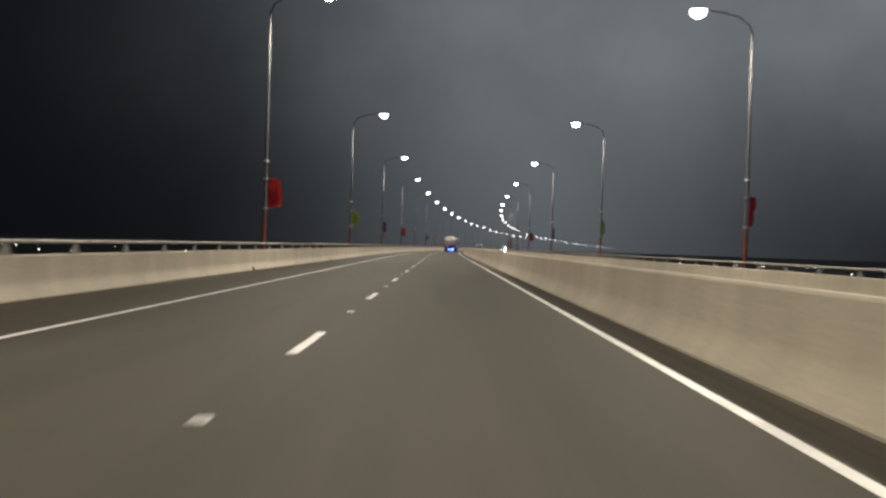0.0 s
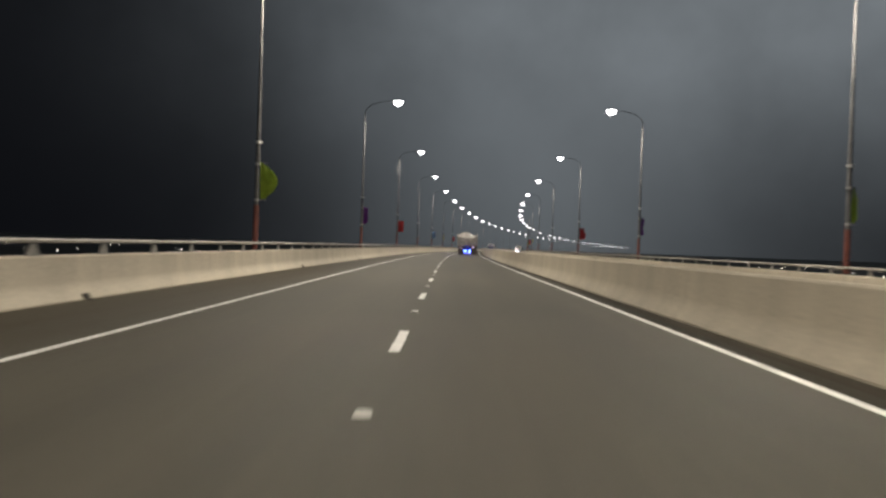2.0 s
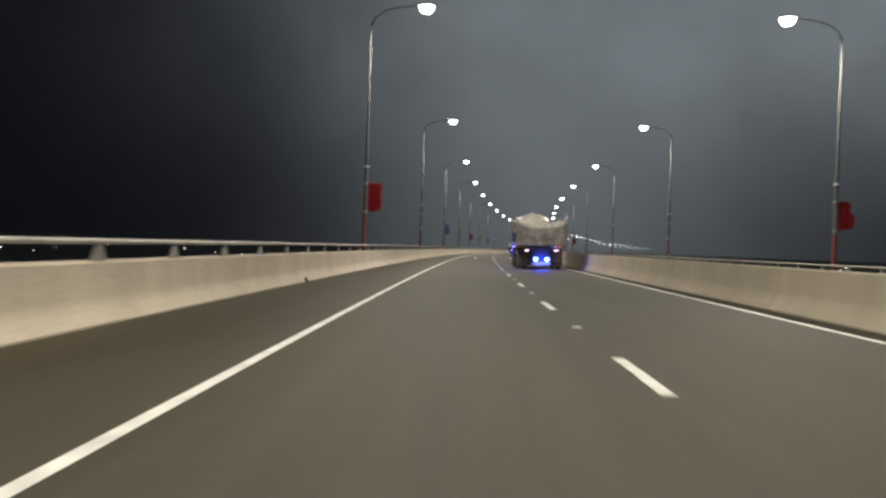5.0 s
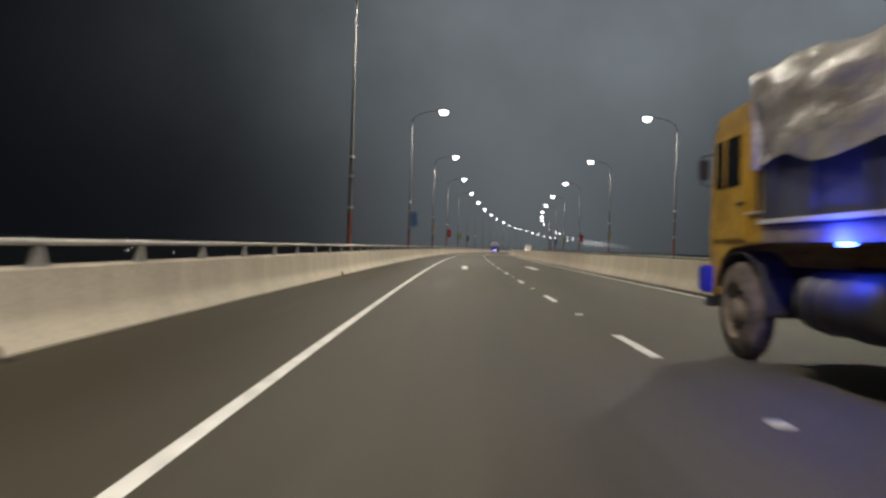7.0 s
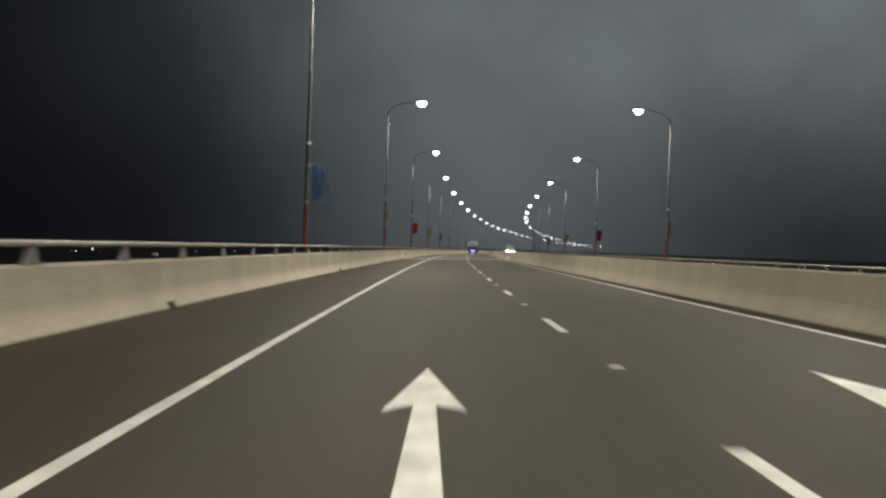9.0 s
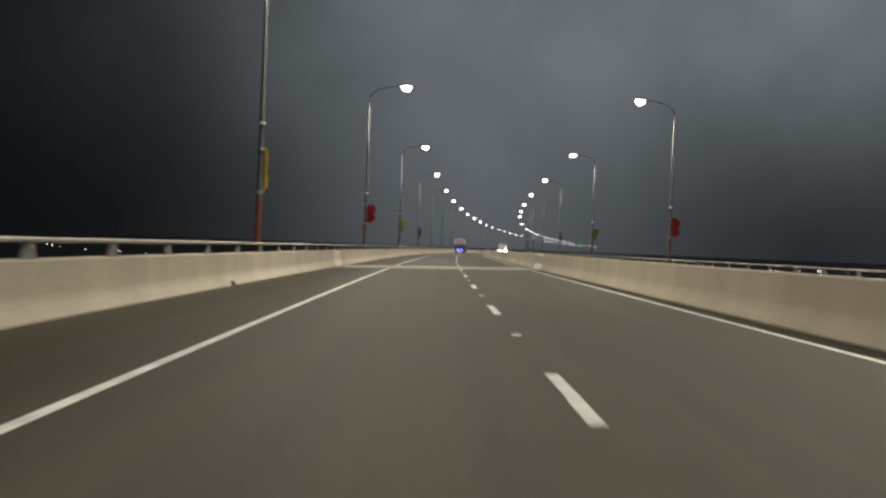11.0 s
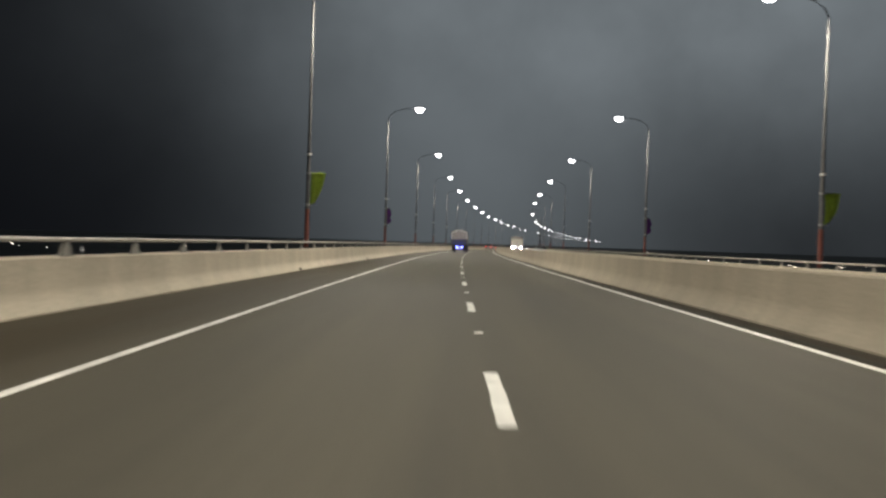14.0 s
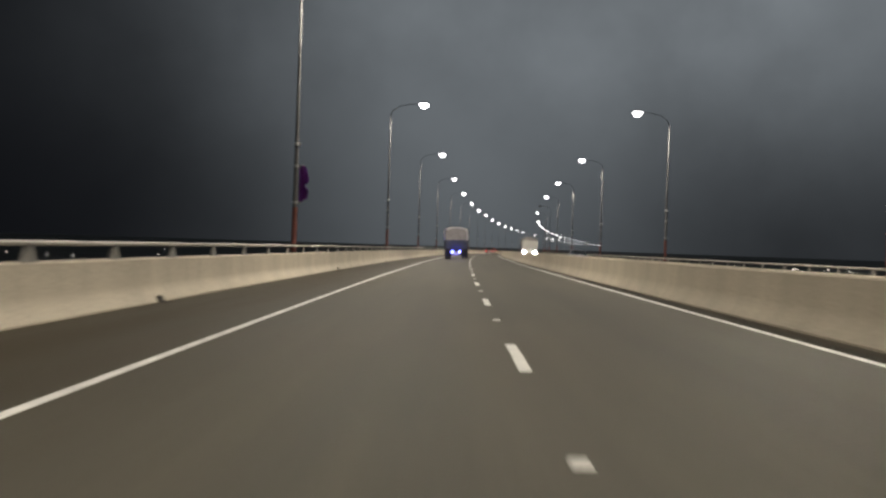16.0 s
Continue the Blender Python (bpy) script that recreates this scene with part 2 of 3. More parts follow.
def sweep(name, mat, profile, s0, s1, step, closed=True, kind="structure", smooth=False):
    """A profile of offsets and heights above the lane line's level, swept along the road; UV holds offset and station."""
    count = max(2, round((s1 - s0) / step) + 1)
    stations = np.linspace(s0, s1, count)
    bm = bmesh.new()
    uv = bm.loops.layers.uv.new("UVMap")
    rows = []
    for s in stations:
        m = axis_at(s)
        rows.append([bm.verts.new(m @ Vector((e, 0, z))) for e, z in profile])
    n = len(profile)
    for i in range(count - 1):
        for k in range(n if closed else n - 1):
            j = (k + 1) % n
            f = bm.faces.new((rows[i][k], rows[i][j], rows[i + 1][j], rows[i + 1][k]))
            for loop, (kk, ii) in zip(f.loops, ((k, i), (j, i), (j, i + 1), (k, i + 1))):
                loop[uv].uv = (profile[kk][0], stations[ii])
    if closed:
        bm.faces.new(rows[0])
        bm.faces.new(list(reversed(rows[-1])))
    ob = new(name, finish(bm, name, mat, smooth))
    return ob


FIRST, LAST = -70.0, 1150.0

# ---- the land, the deck and the two carriageways ----
bm = bmesh.new()
bmesh.ops.create_circle(bm, cap_ends=True, segments=96, radius=4500, matrix=Matrix.Translation((300, 600, -17)))
tagged(part("ground", bm, SOIL), "dark flat land under the bridge at night", "ground", kind="structure")

tagged(sweep("bridge_deck", DECK, [(-7.5, -0.30), (-7.5, -1.0), (-4.5, -1.5), (13.5, -1.5), (16.7, -1.1), (16.7, -0.60), (4.7, -0.05), (4.5, -0.05)], FIRST, LAST, 6),
       "grey concrete deck that carries the road", "bridge deck", kind="structure")
pier_top = -1.5


def pier_mesh(drop):
    bm = bmesh.new()
    prism(bm, [(-3.2, pier_top - 1.6), (-4.4, pier_top - 0.8), (-4.4, pier_top), (13.4, pier_top), (13.4, pier_top - 0.8), (12.2, pier_top - 1.6)], -0.9, 0.9)
    tube(bm, [(4.5, 0, pier_top - 1.6), (4.5, 0, -drop)], 1.3, 20)
    return bm


for i in range(19):
    s = -30 + i * SPACING * 2
    ob = part("bridge_pier", pier_mesh(17.0 + CREST * s * s), DECK)
    ob.matrix_basis = axis_at(s)
    tagged(ob, "plain round concrete pier under the deck", "bridge pier", "bridge piers", "structure")
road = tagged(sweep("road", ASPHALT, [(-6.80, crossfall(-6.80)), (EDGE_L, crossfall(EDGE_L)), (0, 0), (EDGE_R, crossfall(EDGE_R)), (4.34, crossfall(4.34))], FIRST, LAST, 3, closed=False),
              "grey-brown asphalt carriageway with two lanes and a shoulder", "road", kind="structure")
far_road = tagged(sweep("road_opposite", ASPHALT, [(4.82, crossfall(4.82)), (8, crossfall(8)), (12, crossfall(12)), (16.0, crossfall(16.0))], FIRST, LAST, 4, closed=False),
                  "asphalt carriageway of the oncoming traffic beyond the median", "road", kind="structure")


def flat_strip(name, e0, e1, parent, lift=0.004, s0=FIRST, s1=LAST, mat=PAINT):
    ob = sweep(name, mat, [(e0, crossfall(e0) + lift), (e1, crossfall(e1) + lift)], s0, s1, 3, closed=False)
    ob.parent = parent
    return ob


JOINT_0, JOINT_1 = 229.3, 234.1
for s0, s1 in ((FIRST, JOINT_0), (JOINT_1, LAST)):
    flat_strip("edge_line", EDGE_L - 0.065, EDGE_L + 0.065, road, s0=s0, s1=s1)
    flat_strip("edge_line", EDGE_R - 0.055, EDGE_R + 0.055, road, s0=s0, s1=s1)
flat_strip("gutter", 4.04, 4.34, road, 0.003, mat=GRIT)["label"] = "strip of dark grit along the median"
flat_strip("edge_line", 5.6, 5.75, far_road)
flat_strip("edge_line", 13.1, 13.25, far_road)

# lane dashes with a reflecting stud between each pair
DASH, DASH_0, DASH_LONG = 7.40, -2.087, 1.85


def dash_mesh():
    bm = bmesh.new()
    rng = random.Random(4)
    left, right = [], []
    for i in range(7):
        y = DASH_LONG * i / 6
        left.append(bm.verts.new((-0.065 + rng.uniform(-0.006, 0.006), y, 0.005)))
        right.append(bm.verts.new((0.065 + rng.uniform(-0.006, 0.006), y, 0.005)))
    for i in range(6):
        bm.faces.new((left[i], right[i], right[i + 1], left[i + 1]))
    return finish(bm, "lane_dash", PAINT)


def stud_mesh():
    bm = bmesh.new()
    prism(bm, [(-0.065, 0.0), (0.065, 0.0), (0.05, 0.02), (-0.05, 0.02)], -0.06, 0.06)
    return finish(bm, "road_stud", STUDGLASS)


dash_me, stud_me = dash_mesh(), stud_mesh()
for i in range(-8, 140):
    s = DASH_0 + i * DASH
    if not JOINT_0 - 1.9 < s < JOINT_1:
        part("lane_dash", dash_me, PAINT, road).matrix_basis = at(s, 0)
    part("lane_dash", dash_me, PAINT, far_road).matrix_basis = at(s + 2.0, 9.4)
    if s < 420 and not JOINT_0 < s + 4.6 < JOINT_1:
        part("road_stud", stud_me, STUDGLASS, road).matrix_basis = at(s + 4.63, 0)

# straight-ahead arrows in both lanes
for e, s in ((-1.86, 159.45), (1.88, 159.45)):
    bm = bmesh.new()
    pts = [(-0.17, 0), (0.17, 0), (0.085, 4.2), (0.31, 4.0), (0, 5.75), (-0.31, 4.0), (-0.085, 4.2)]
    v = [bm.verts.new((x, y, 0.006)) for x, y in pts]
    bm.faces.new(v[:3] + [v[6]])
    bm.faces.new([v[6], v[2], v[3], v[4], v[5]])
    part("lane_arrow", bm, PAINT, road, "white straight-ahead arrow").matrix_basis = at(s, e)

# ---- expansion joint across the carriageway ----
joint = tagged(new("expansion_joint"), "pale concrete expansion joint with a steel comb plate across the road", "expansion joint", kind="structure")
joint.matrix_basis = axis_at((JOINT_0 + JOINT_1) / 2)
half = (JOINT_1 - JOINT_0) / 2


def cross_slab(name, y0, y1, lift, mat, e0=-6.78, e1=4.32):
    bm = bmesh.new()
    prism(bm, [(e0, crossfall(e0) - 0.05), (e1, crossfall(e1) - 0.05), (e1, crossfall(e1) + lift), (e0, crossfall(e0) + lift)], y0, y1)
    return part(name, bm, mat, joint)


cross_slab("header", -half, -0.45, 0.008, HEADER)
cross_slab("header", 0.45, half, 0.008, HEADER)
for i in range(11):
    e = -6.75 + i * 1.005
    for y0, y1 in ((-0.445, -0.015), (0.015, 0.445)):
        cross_slab("comb_plate", y0, y1, 0.014, COMB, e, e + 0.999)

# ---- concrete barriers: segments with open joints, longer joined lengths far ahead ----
SEG = SPACING / 6


def barrier(name, label, base_e, side, base_z, height, thick, double=False):
    """A safety-shape barrier. side: -1 if it stands at the road's left, so that its sloping face looks right."""
    w = -side  # towards the road
    b = base_z
    prof = [(0, b - 0.04), (0, b + 0.03), (-0.05 * w, b + 0.09), (-0.115 * w, b + 0.18), (-0.17 * w, b + 0.28), (-0.195 * w, b + 0.38), (-0.215 * w, b + height - 0.03), (-0.24 * w, b + height)]
    if double:
        prof += [(-(thick - 0.24) * w, b + height), (-(thick - 0.215) * w, b + height - 0.03), (-(thick - 0.17) * w, b + 0.28), (-(thick - 0.05) * w, b + 0.09), (-thick * w, b + 0.03), (-thick * w, b - 0.09)]
    else:
        prof += [(-(thick - 0.02) * w, b + height), (-thick * w, b + height - 0.02), (-thick * w, b - 0.5)]
    prof = [(base_e + x, z) for x, z in prof]
    top = tagged(new(name), label, "barrier", kind="structure")
    shapes = []
    for bend in (0.0, 1.0 / RADIUS):   # on the straight and in the bend
        long = SEG * (1 - (base_e - 0.2 * w) * bend) - 0.001
        shapes.append(finish(prism(bmesh.new(), prof, -long / 2, long / 2), "barrier_segment", CONCRETE, smooth=True))
        shapes[-1].set_sharp_from_angle(angle=radians(32))
    i0, i1 = math.floor(FIRST / SEG) + 1, 120
    for i in range(i0, i1):
        part("barrier_segment", shapes[(i + 0.5) * SEG > 64], CONCRETE, top).matrix_basis = axis_at((i + 0.5) * SEG)
    far = sweep("barrier_run", CONCRETE, prof, i1 * SEG, LAST, 6, smooth=True)
    far.data.set_sharp_from_angle(angle=radians(32))
    far.parent = top
    far["kind"] = "stuff"
    return top, prof


LEFT_E, MED_E, RIGHT_E = -6.763, 4.294, 15.75
left_wall, left_prof = barrier("barrier_left", "pale concrete safety barrier along the outer shoulder", LEFT_E, -1, crossfall(LEFT_E), 0.90, 0.56)
median, median_prof = barrier("barrier_median", "pale concrete median barrier with sloping faces", MED_E, 1, crossfall(MED_E), 0.855, 0.60, double=True)
right_wall, right_prof = barrier("barrier_right", "pale concrete barrier on the far side of the oncoming carriageway", RIGHT_E, 1, crossfall(RIGHT_E), 0.88, 0.56)


# steel sheets that bridge the barriers' joints over the expansion gap
def cover_sheet(base_e, side, b, height, label, s0, s1, mats):
    """A folded cover: a foot plate on the slope, an upright panel and a chamfered cap strip."""
    w = -side
    cover = tagged(new("cover_sheet"), label, "cover sheet")
    cover.matrix_basis = axis_at(231.6)
    fold = [(0.014, b + 0.030), (-0.165, b + 0.325), (-0.195, b + height - 0.055), (-0.240, b + height + 0.012), (-0.335, b + height + 0.014)]
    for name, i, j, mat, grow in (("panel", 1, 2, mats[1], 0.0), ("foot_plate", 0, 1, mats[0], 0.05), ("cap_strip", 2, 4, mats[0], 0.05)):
        outer = fold[i:j + 1]
        inner = [(x - 0.012, z - 0.006) for x, z in outer]
        bm = bmesh.new()
        prism(bm, [(base_e + x * w, z) for x, z in outer + list(reversed(inner))], s0 - 231.6 - grow, s1 - 231.6 + grow)
        part(name, bm, mat, cover)
    return cover


# median cover: foot and cap whitened as a painted lamp reflection, panel left grey
cover_sheet(MED_E, 1, crossfall(MED_E), 0.855, "galvanised sheet over the median barrier's joint, lamp glint painted white on foot and cap", 230.3, 232.9, (GLINTSHEET, DULLSHEET))
cover_sheet(LEFT_E, -1, crossfall(LEFT_E), 0.90, "pale painted sheet over the outer barrier's joint", 230.6, 232.8, (PALE, PALE))

# ---- steel rails on short posts on top of the outer barriers ----
POST = SPACING / 12


def rail_post_mesh():
    bm = bmesh.new()
    prism(bm, [(-0.035, 0.0), (0.035, 0.0), (0.03, 0.26), (-0.03, 0.26)], -0.05, 0.05)
    for y in (-1, 1):  # gusset wings that taper upwards
        a = [bm.verts.new((x, y * 0.05, z)) for x, z in ((-0.03, 0.0), (0.03, 0.0), (0.025, 0.25), (-0.025, 0.25))]
        b = [bm.verts.new((x, y * (0.17 if z < 0.1 else 0.06), z)) for x, z in ((-0.03, 0.0), (0.03, 0.0), (0.025, 0.25), (-0.025, 0.25))]
        for k in range(4):
            bm.faces.new((a[k], a[(k + 1) % 4], b[(k + 1) % 4], b[k]))
        bm.faces.new(b)
    box(bm, -0.05, 0.05, -0.19, 0.19, 0.0, 0.018)
    return finish(bm, "rail_post", POSTPAINT)


def guard_rail(name, label, e, top_z):
    rail_top = tagged(new(name), label, "guard rail")
    oval = [(e + 0.045 * math.cos(a), top_z + 0.285 + 0.045 * math.sin(a)) for a in [2 * math.pi * k / 10 for k in range(10)]]
    sweep("rail", RAILPAINT, oval, FIRST, LAST, 5, smooth=True).parent = rail_top
    me = rail_post_mesh()
    n0, n1 = math.floor(FIRST / POST) + 1, 190
    for i in range(n0, n1):
        part("rail_post", me, POSTPAINT, rail_top).matrix_basis = axis_at(1.2 + i * POST) @ Matrix.Translation((e, 0, top_z))
    bm = bmesh.new()
    for i in range(n1, int(LAST / POST)):
        m = axis_at(1.2 + i * POST) @ Matrix.Translation((e, 0, top_z))
        prior = len(bm.verts)
        box(bm, -0.03, 0.03, -0.09, 0.09, 0, 0.25)
        bm.verts.ensure_lookup_table()
        bmesh.ops.transform(bm, matrix=m, verts=bm.verts[prior:])
    rest = part("rail_post_run", bm, POSTPAINT, rail_top)
    rest["kind"] = "stuff"
    return rail_top


guard_rail("guard_rail", "grey steel tube rail on short posts along the outer barrier", -7.03, crossfall(LEFT_E) + 0.90)
guard_rail("guard_rail", "grey steel tube rail on short posts beyond the oncoming carriageway", 16.06, crossfall(RIGHT_E) + 0.88)

# drain spouts at the foot of the outer barrier
for i in range(-2, 24):
    s = 7.75 + i * SPACING * 2 / 3
    spout = tagged(new("drain_inlet"), "small dark drain inlet at the barrier's foot", "drain", "drain inlets along the barrier")
    spout.matrix_basis = axis_at(s) @ Matrix.Translation((LEFT_E, 0, crossfall(LEFT_E)))
    bm = bmesh.new()
    prism(bm, [(-0.02, 0.01), (0.055, 0.004), (0.04, 0.025), (-0.02, 0.13), (-0.045, 0.13)], -0.11, 0.11)
    part("hood", bm, DIRT, spout)
    bm = bmesh.new()
    for k in range(5):
        box(bm, 0.05, 0.22, -0.15 + k * 0.06, -0.12 + k * 0.06, 0.0, 0.012)
    part("grate", bm, DIRT, spout)


# ---- street lamps ----
HEAD_L, HEAD_R = 13.26, 12.98


def street_lamp(reach, head_z, foot_z, label, lit=True):
    """A tall tapered post; reach: how far its arm goes out over the road (negative: to the left)."""
    lamp = tagged(new("street_lamp"), label, "street lamp", "street lamps along the bridge")
    rise = head_z - foot_z
    bm = bmesh.new()
    box(bm, -0.17, 0.17, -0.17, 0.17, 0.0, 0.03, 0.006)
    part("base_plate", bm, POLE, lamp)
    bm = bmesh.new()
    tube(bm, [(0, 0, 0.03), (0, 0, 2.0), (0, 0, rise * 0.6), (0, 0, rise - 0.95)], [0.105, 0.096, 0.062, 0.036], 12)
    shaft = part("shaft", bm, POLE, lamp, smooth=True)
    bm = bmesh.new()
    tube(bm, [(0, 0, 0.05), (0, 0, 1.80)], [0.112, 0.107], 12)
    for z in (0.3, 0.75, 1.2, 1.65):
        tube(bm, [(0, 0, z), (0, 0, z + 0.03)], 0.118, 12)
    part("wrap", bm, REDWRAP, lamp, "red painted lower length", smooth=False)
    for z in (1.95, 3.38, 4.25):
        bm = tube(bmesh.new(), [(0, 0, z), (0, 0, z + 0.10)], 0.112, 12)
        box(bm, 0.09, 0.17, -0.02, 0.02, z + 0.02, z + 0.08)
        part("clamp", bm, GLINTSHEET if z > 4 else GALV, lamp, "bright steel clamp")
    bm = bmesh.new()
    tube(bm, [(0, 0, rise - 1.0), (reach * 0.06, 0, rise - 0.60), (reach * 0.25, 0, rise - 0.22), (reach * 0.55, 0, rise - 0.02), (reach * 0.86, 0, rise + 0.06)],
         [0.034, 0.032, 0.030, 0.028, 0.026], 10)
    part("arm", bm, POLE, lamp, smooth=True)
    bm = bmesh.new()
    d = 1 if reach > 0 else -1
    x0, x1 = reach - d * 0.55, reach + d * 0.50
    ring = []
    for f, w, h in ((0.0, 0.05, 0.05), (0.2, 0.13, 0.11), (0.45, 0.20, 0.15), (0.8, 0.21, 0.14), (1.0, 0.12, 0.06)):
        x = x0 + (x1 - x0) * f
        ring.append([bm.verts.new((x, w * math.cos(a), rise + 0.05 + h * max(0, math.sin(a)))) for a in [math.pi * k / 8 for k in range(9)]])
    for a, b in zip(ring, ring[1:]):
        for k in range(8):
            bm.faces.new((a[k], a[k + 1], b[k + 1], b[k]))
        bm.faces.new((a[0], b[0], b[-1], a[-1]))
    bm.faces.new(ring[0])
    bm.faces.new(list(reversed(ring[-1])))
    head = part("lamp_head", bm, GALV, lamp, smooth=False)
    bm = bmesh.new()
    bmesh.ops.create_uvsphere(bm, u_segments=16, v_segments=8, radius=1.0, matrix=Matrix.Translation((reach + d * 0.03, 0, rise + 0.03)) @ Matrix.Diagonal((0.40, 0.31, 0.37, 1)))
    bmesh.ops.delete(bm, geom=[v for v in bm.verts if v.co.z > rise + 0.06], context="VERTS")
    part("lens", bm, LENS if lit else GLASSBOWL, head, "glowing white glass bowl" if lit else "dark glass bowl", smooth=True)
    return lamp


POLE_L, POLE_R = -7.16, 16.30
SHIFT = 0.6   # of the first post against station 0
ASTRAY = {3: 0.2, 5: 0.6, 6: 0.6, 7: 0.7, 8: -0.6, 9: -0.4, 10: -0.5}   # how far single posts on the outer side stand off the even step
foot_l, foot_r = crossfall(LEFT_E) + 0.90, crossfall(RIGHT_E) + 0.88
bulb = bpy.data.lights.new("street_lamp_bulb", "SPOT")
bulb.energy, bulb.color, bulb.shadow_soft_size = LAMP_POWER, LAMP_COLOR, 0.30
bulb.spot_size, bulb.spot_blend = radians(158), 0.25
UNLIT = {-1: (24, 26), 1: (15, 17)}   # lamps that are out, on the near and the far side
for side, e, foot, out, head_z, label in ((-1, POLE_L, foot_l, -4.389, HEAD_L, "tall grey street lamp, lit, with a red-wrapped foot"),
                                          (1, POLE_R, foot_r, 13.662, HEAD_R, "tall grey street lamp, lit, on the far barrier")):
    lit_lamp = street_lamp(out - e, head_z, foot, label)
    dark_lamp = street_lamp(out - e, head_z, foot, "tall grey street lamp that is out", lit=False)
    for k in range(-2, 34):
        s = k * SPACING + SHIFT + (ASTRAY.get(k, 0.0) if side < 0 else 0.0)
        m = axis_at(s) @ Matrix.Translation((e, 0, foot))
        proto, first = (dark_lamp, min(UNLIT[side])) if k in UNLIT[side] else (lit_lamp, -2)
        if k == first:
            proto.matrix_basis = m
        else:
            copy_thing(proto, m)
        if k not in UNLIT[side]:
            new("street_lamp_bulb", bulb).matrix_basis = axis_at(s) @ Matrix.Translation((out, 0, head_z - 0.58))

# ---- coloured flags on the lamp posts ----
FLAGS = {1: ("red", (0.55, 0.05, 0.06)), 2: ("green", (0.38, 0.50, 0.07)), 3: ("purple", (0.16, 0.03, 0.26)), 4: ("red", (0.55, 0.05, 0.06)),
         6: ("blue", (0.22, 0.36, 0.58)), 7: ("yellow", (0.66, 0.50, 0.04)), 8: ("red", (0.55, 0.05, 0.06)), 9: ("green", (0.38, 0.50, 0.07)),
         10: ("purple", (0.16, 0.03, 0.26))}
FLAG_CLOTH = {}


def thin_cloth(name, rgb):
    """Cloth that lets some of the lamps' light through."""
    m = material(name, rgb, 0.75, vary=0.25, scale=4, fine=60, bump=0.003)
    n, l = m.node_tree.nodes, m.node_tree.links
    b = n["Principled BSDF"]
    through_light = n.new("ShaderNodeBsdfTranslucent")
    blend = n.new("ShaderNodeMixShader")
    blend.inputs[0].default_value = 0.55
    l.new(b.inputs["Base Color"].links[0].from_socket, through_light.inputs["Color"])
    l.new(b.outputs[0], blend.inputs[1])
    l.new(through_light.outputs[0], blend.inputs[2])
    l.new(blend.outputs[0], n["Material Output"].inputs["Surface"])
    return m


def flag(k, color, rgb, m, width):
    if color not in FLAG_CLOTH:
        FLAG_CLOTH[color] = thin_cloth("flag_cloth_" + color, rgb)
    cloth = FLAG_CLOTH[color]
    rng = random.Random(k * 7 + (1 if m.translation.x > 8 else 0))
    ph, tail = rng.uniform(0, 6), rng.uniform(0.0, 0.25)
    notch, deep = rng.uniform(0.40, 0.72), rng.uniform(0.10, 0.42)   # where and how far the free edge folds in
    full = 1.0 if k == 2 else rng.uniform(0.15, 0.55)   # how far the wind fills it
    f = tagged(new("flag"), color + " cloth flag hung from a lamp post", "flag", "flags on the lamp posts")
    f.matrix_basis = m
    bm = bmesh.new()
    nu, nv = 12, 18
    g = []
    for j in range(nv + 1):
        z = 2.02 + 1.46 * j / nv
        row = []
        for i in range(nu + 1):
            u = i / nu
            sag = 0.22 * full * u * u * (j / nv) - (0.22 * full + tail * 0.5) * u * u * (1 - j / nv)
            v = j / nv
            belly = 1.0 - full * (0.45 - 0.45 * math.sin(math.pi * (0.10 + 0.80 * v)) + 0.25 * v * v)
            if k == 9:   # blown up, its lower corner wound round the post
                belly = 0.28 + 0.72 * v ** 0.8
            x = 0.125 + u * width * belly * (1 - 0.06 * math.sin(5.1 * v + ph) * u)
            x -= (0.0 if k in (2, 9) else deep) * u * u * width * math.exp(-((v - notch) / 0.10) ** 2)
            y = 0.07 * u * math.sin(7 * u + ph + 2.2 * j / nv) + 0.03 * math.sin(5 * j / nv + ph)
            row.append(bm.verts.new((x, y, z - sag + 0.02 * math.sin(9 * u + ph))))
        g.append(row)
    for j in range(nv):
        for i in range(nu):
            bm.faces.new((g[j][i], g[j][i + 1], g[j + 1][i + 1], g[j + 1][i]))
    bmesh.ops.solidify(bm, geom=bm.faces[:], thickness=0.004)
    part("cloth", bm, cloth, f, smooth=True)
    for z in (2.0, 3.46):
        part("hanger", tube(bmesh.new(), [(0.10, 0, z), (0.10 + 0.6 * min(width, 0.5), 0, z)], 0.012, 8), GALV, f)


for k, (color, rgb) in FLAGS.items():
    w = 0.15 if color == "yellow" else 0.42 if k in (3, 10) else 0.74
    flag(k, color, rgb, axis_at(k * SPACING + SHIFT + ASTRAY.get(k, 0.0)) @ Matrix.Translation((POLE_L, 0, foot_l)), w)
    if k != 6:
        flag(k, color, rgb, axis_at(k * SPACING + SHIFT) @ Matrix.Translation((POLE_R, 0, foot_r)), min(w, 0.30) if k < 4 else w)

# ---- vehicles ----
YELLOW = material("yellow_cab_paint", (0.52, 0.30, 0.025), 0.42, vary=0.3, scale=2.5, fine=40, bump=0.002, tint=(0.55, 0.34, 0.04), coat=0.3)
NAVY = material("navy_body_paint", (0.046, 0.053, 0.080), 0.65, vary=0.4, scale=2, fine=30, bump=0.003)
TARP = material("grey_tarpaulin", (0.35, 0.33, 0.315), 0.25, vary=0.30, scale=2.2, fine=6, bump=0.10)
FLAP = material("dull_grey_flap", (0.27, 0.26, 0.25), 0.6, vary=0.25, scale=2.0, fine=12, bump=0.01)
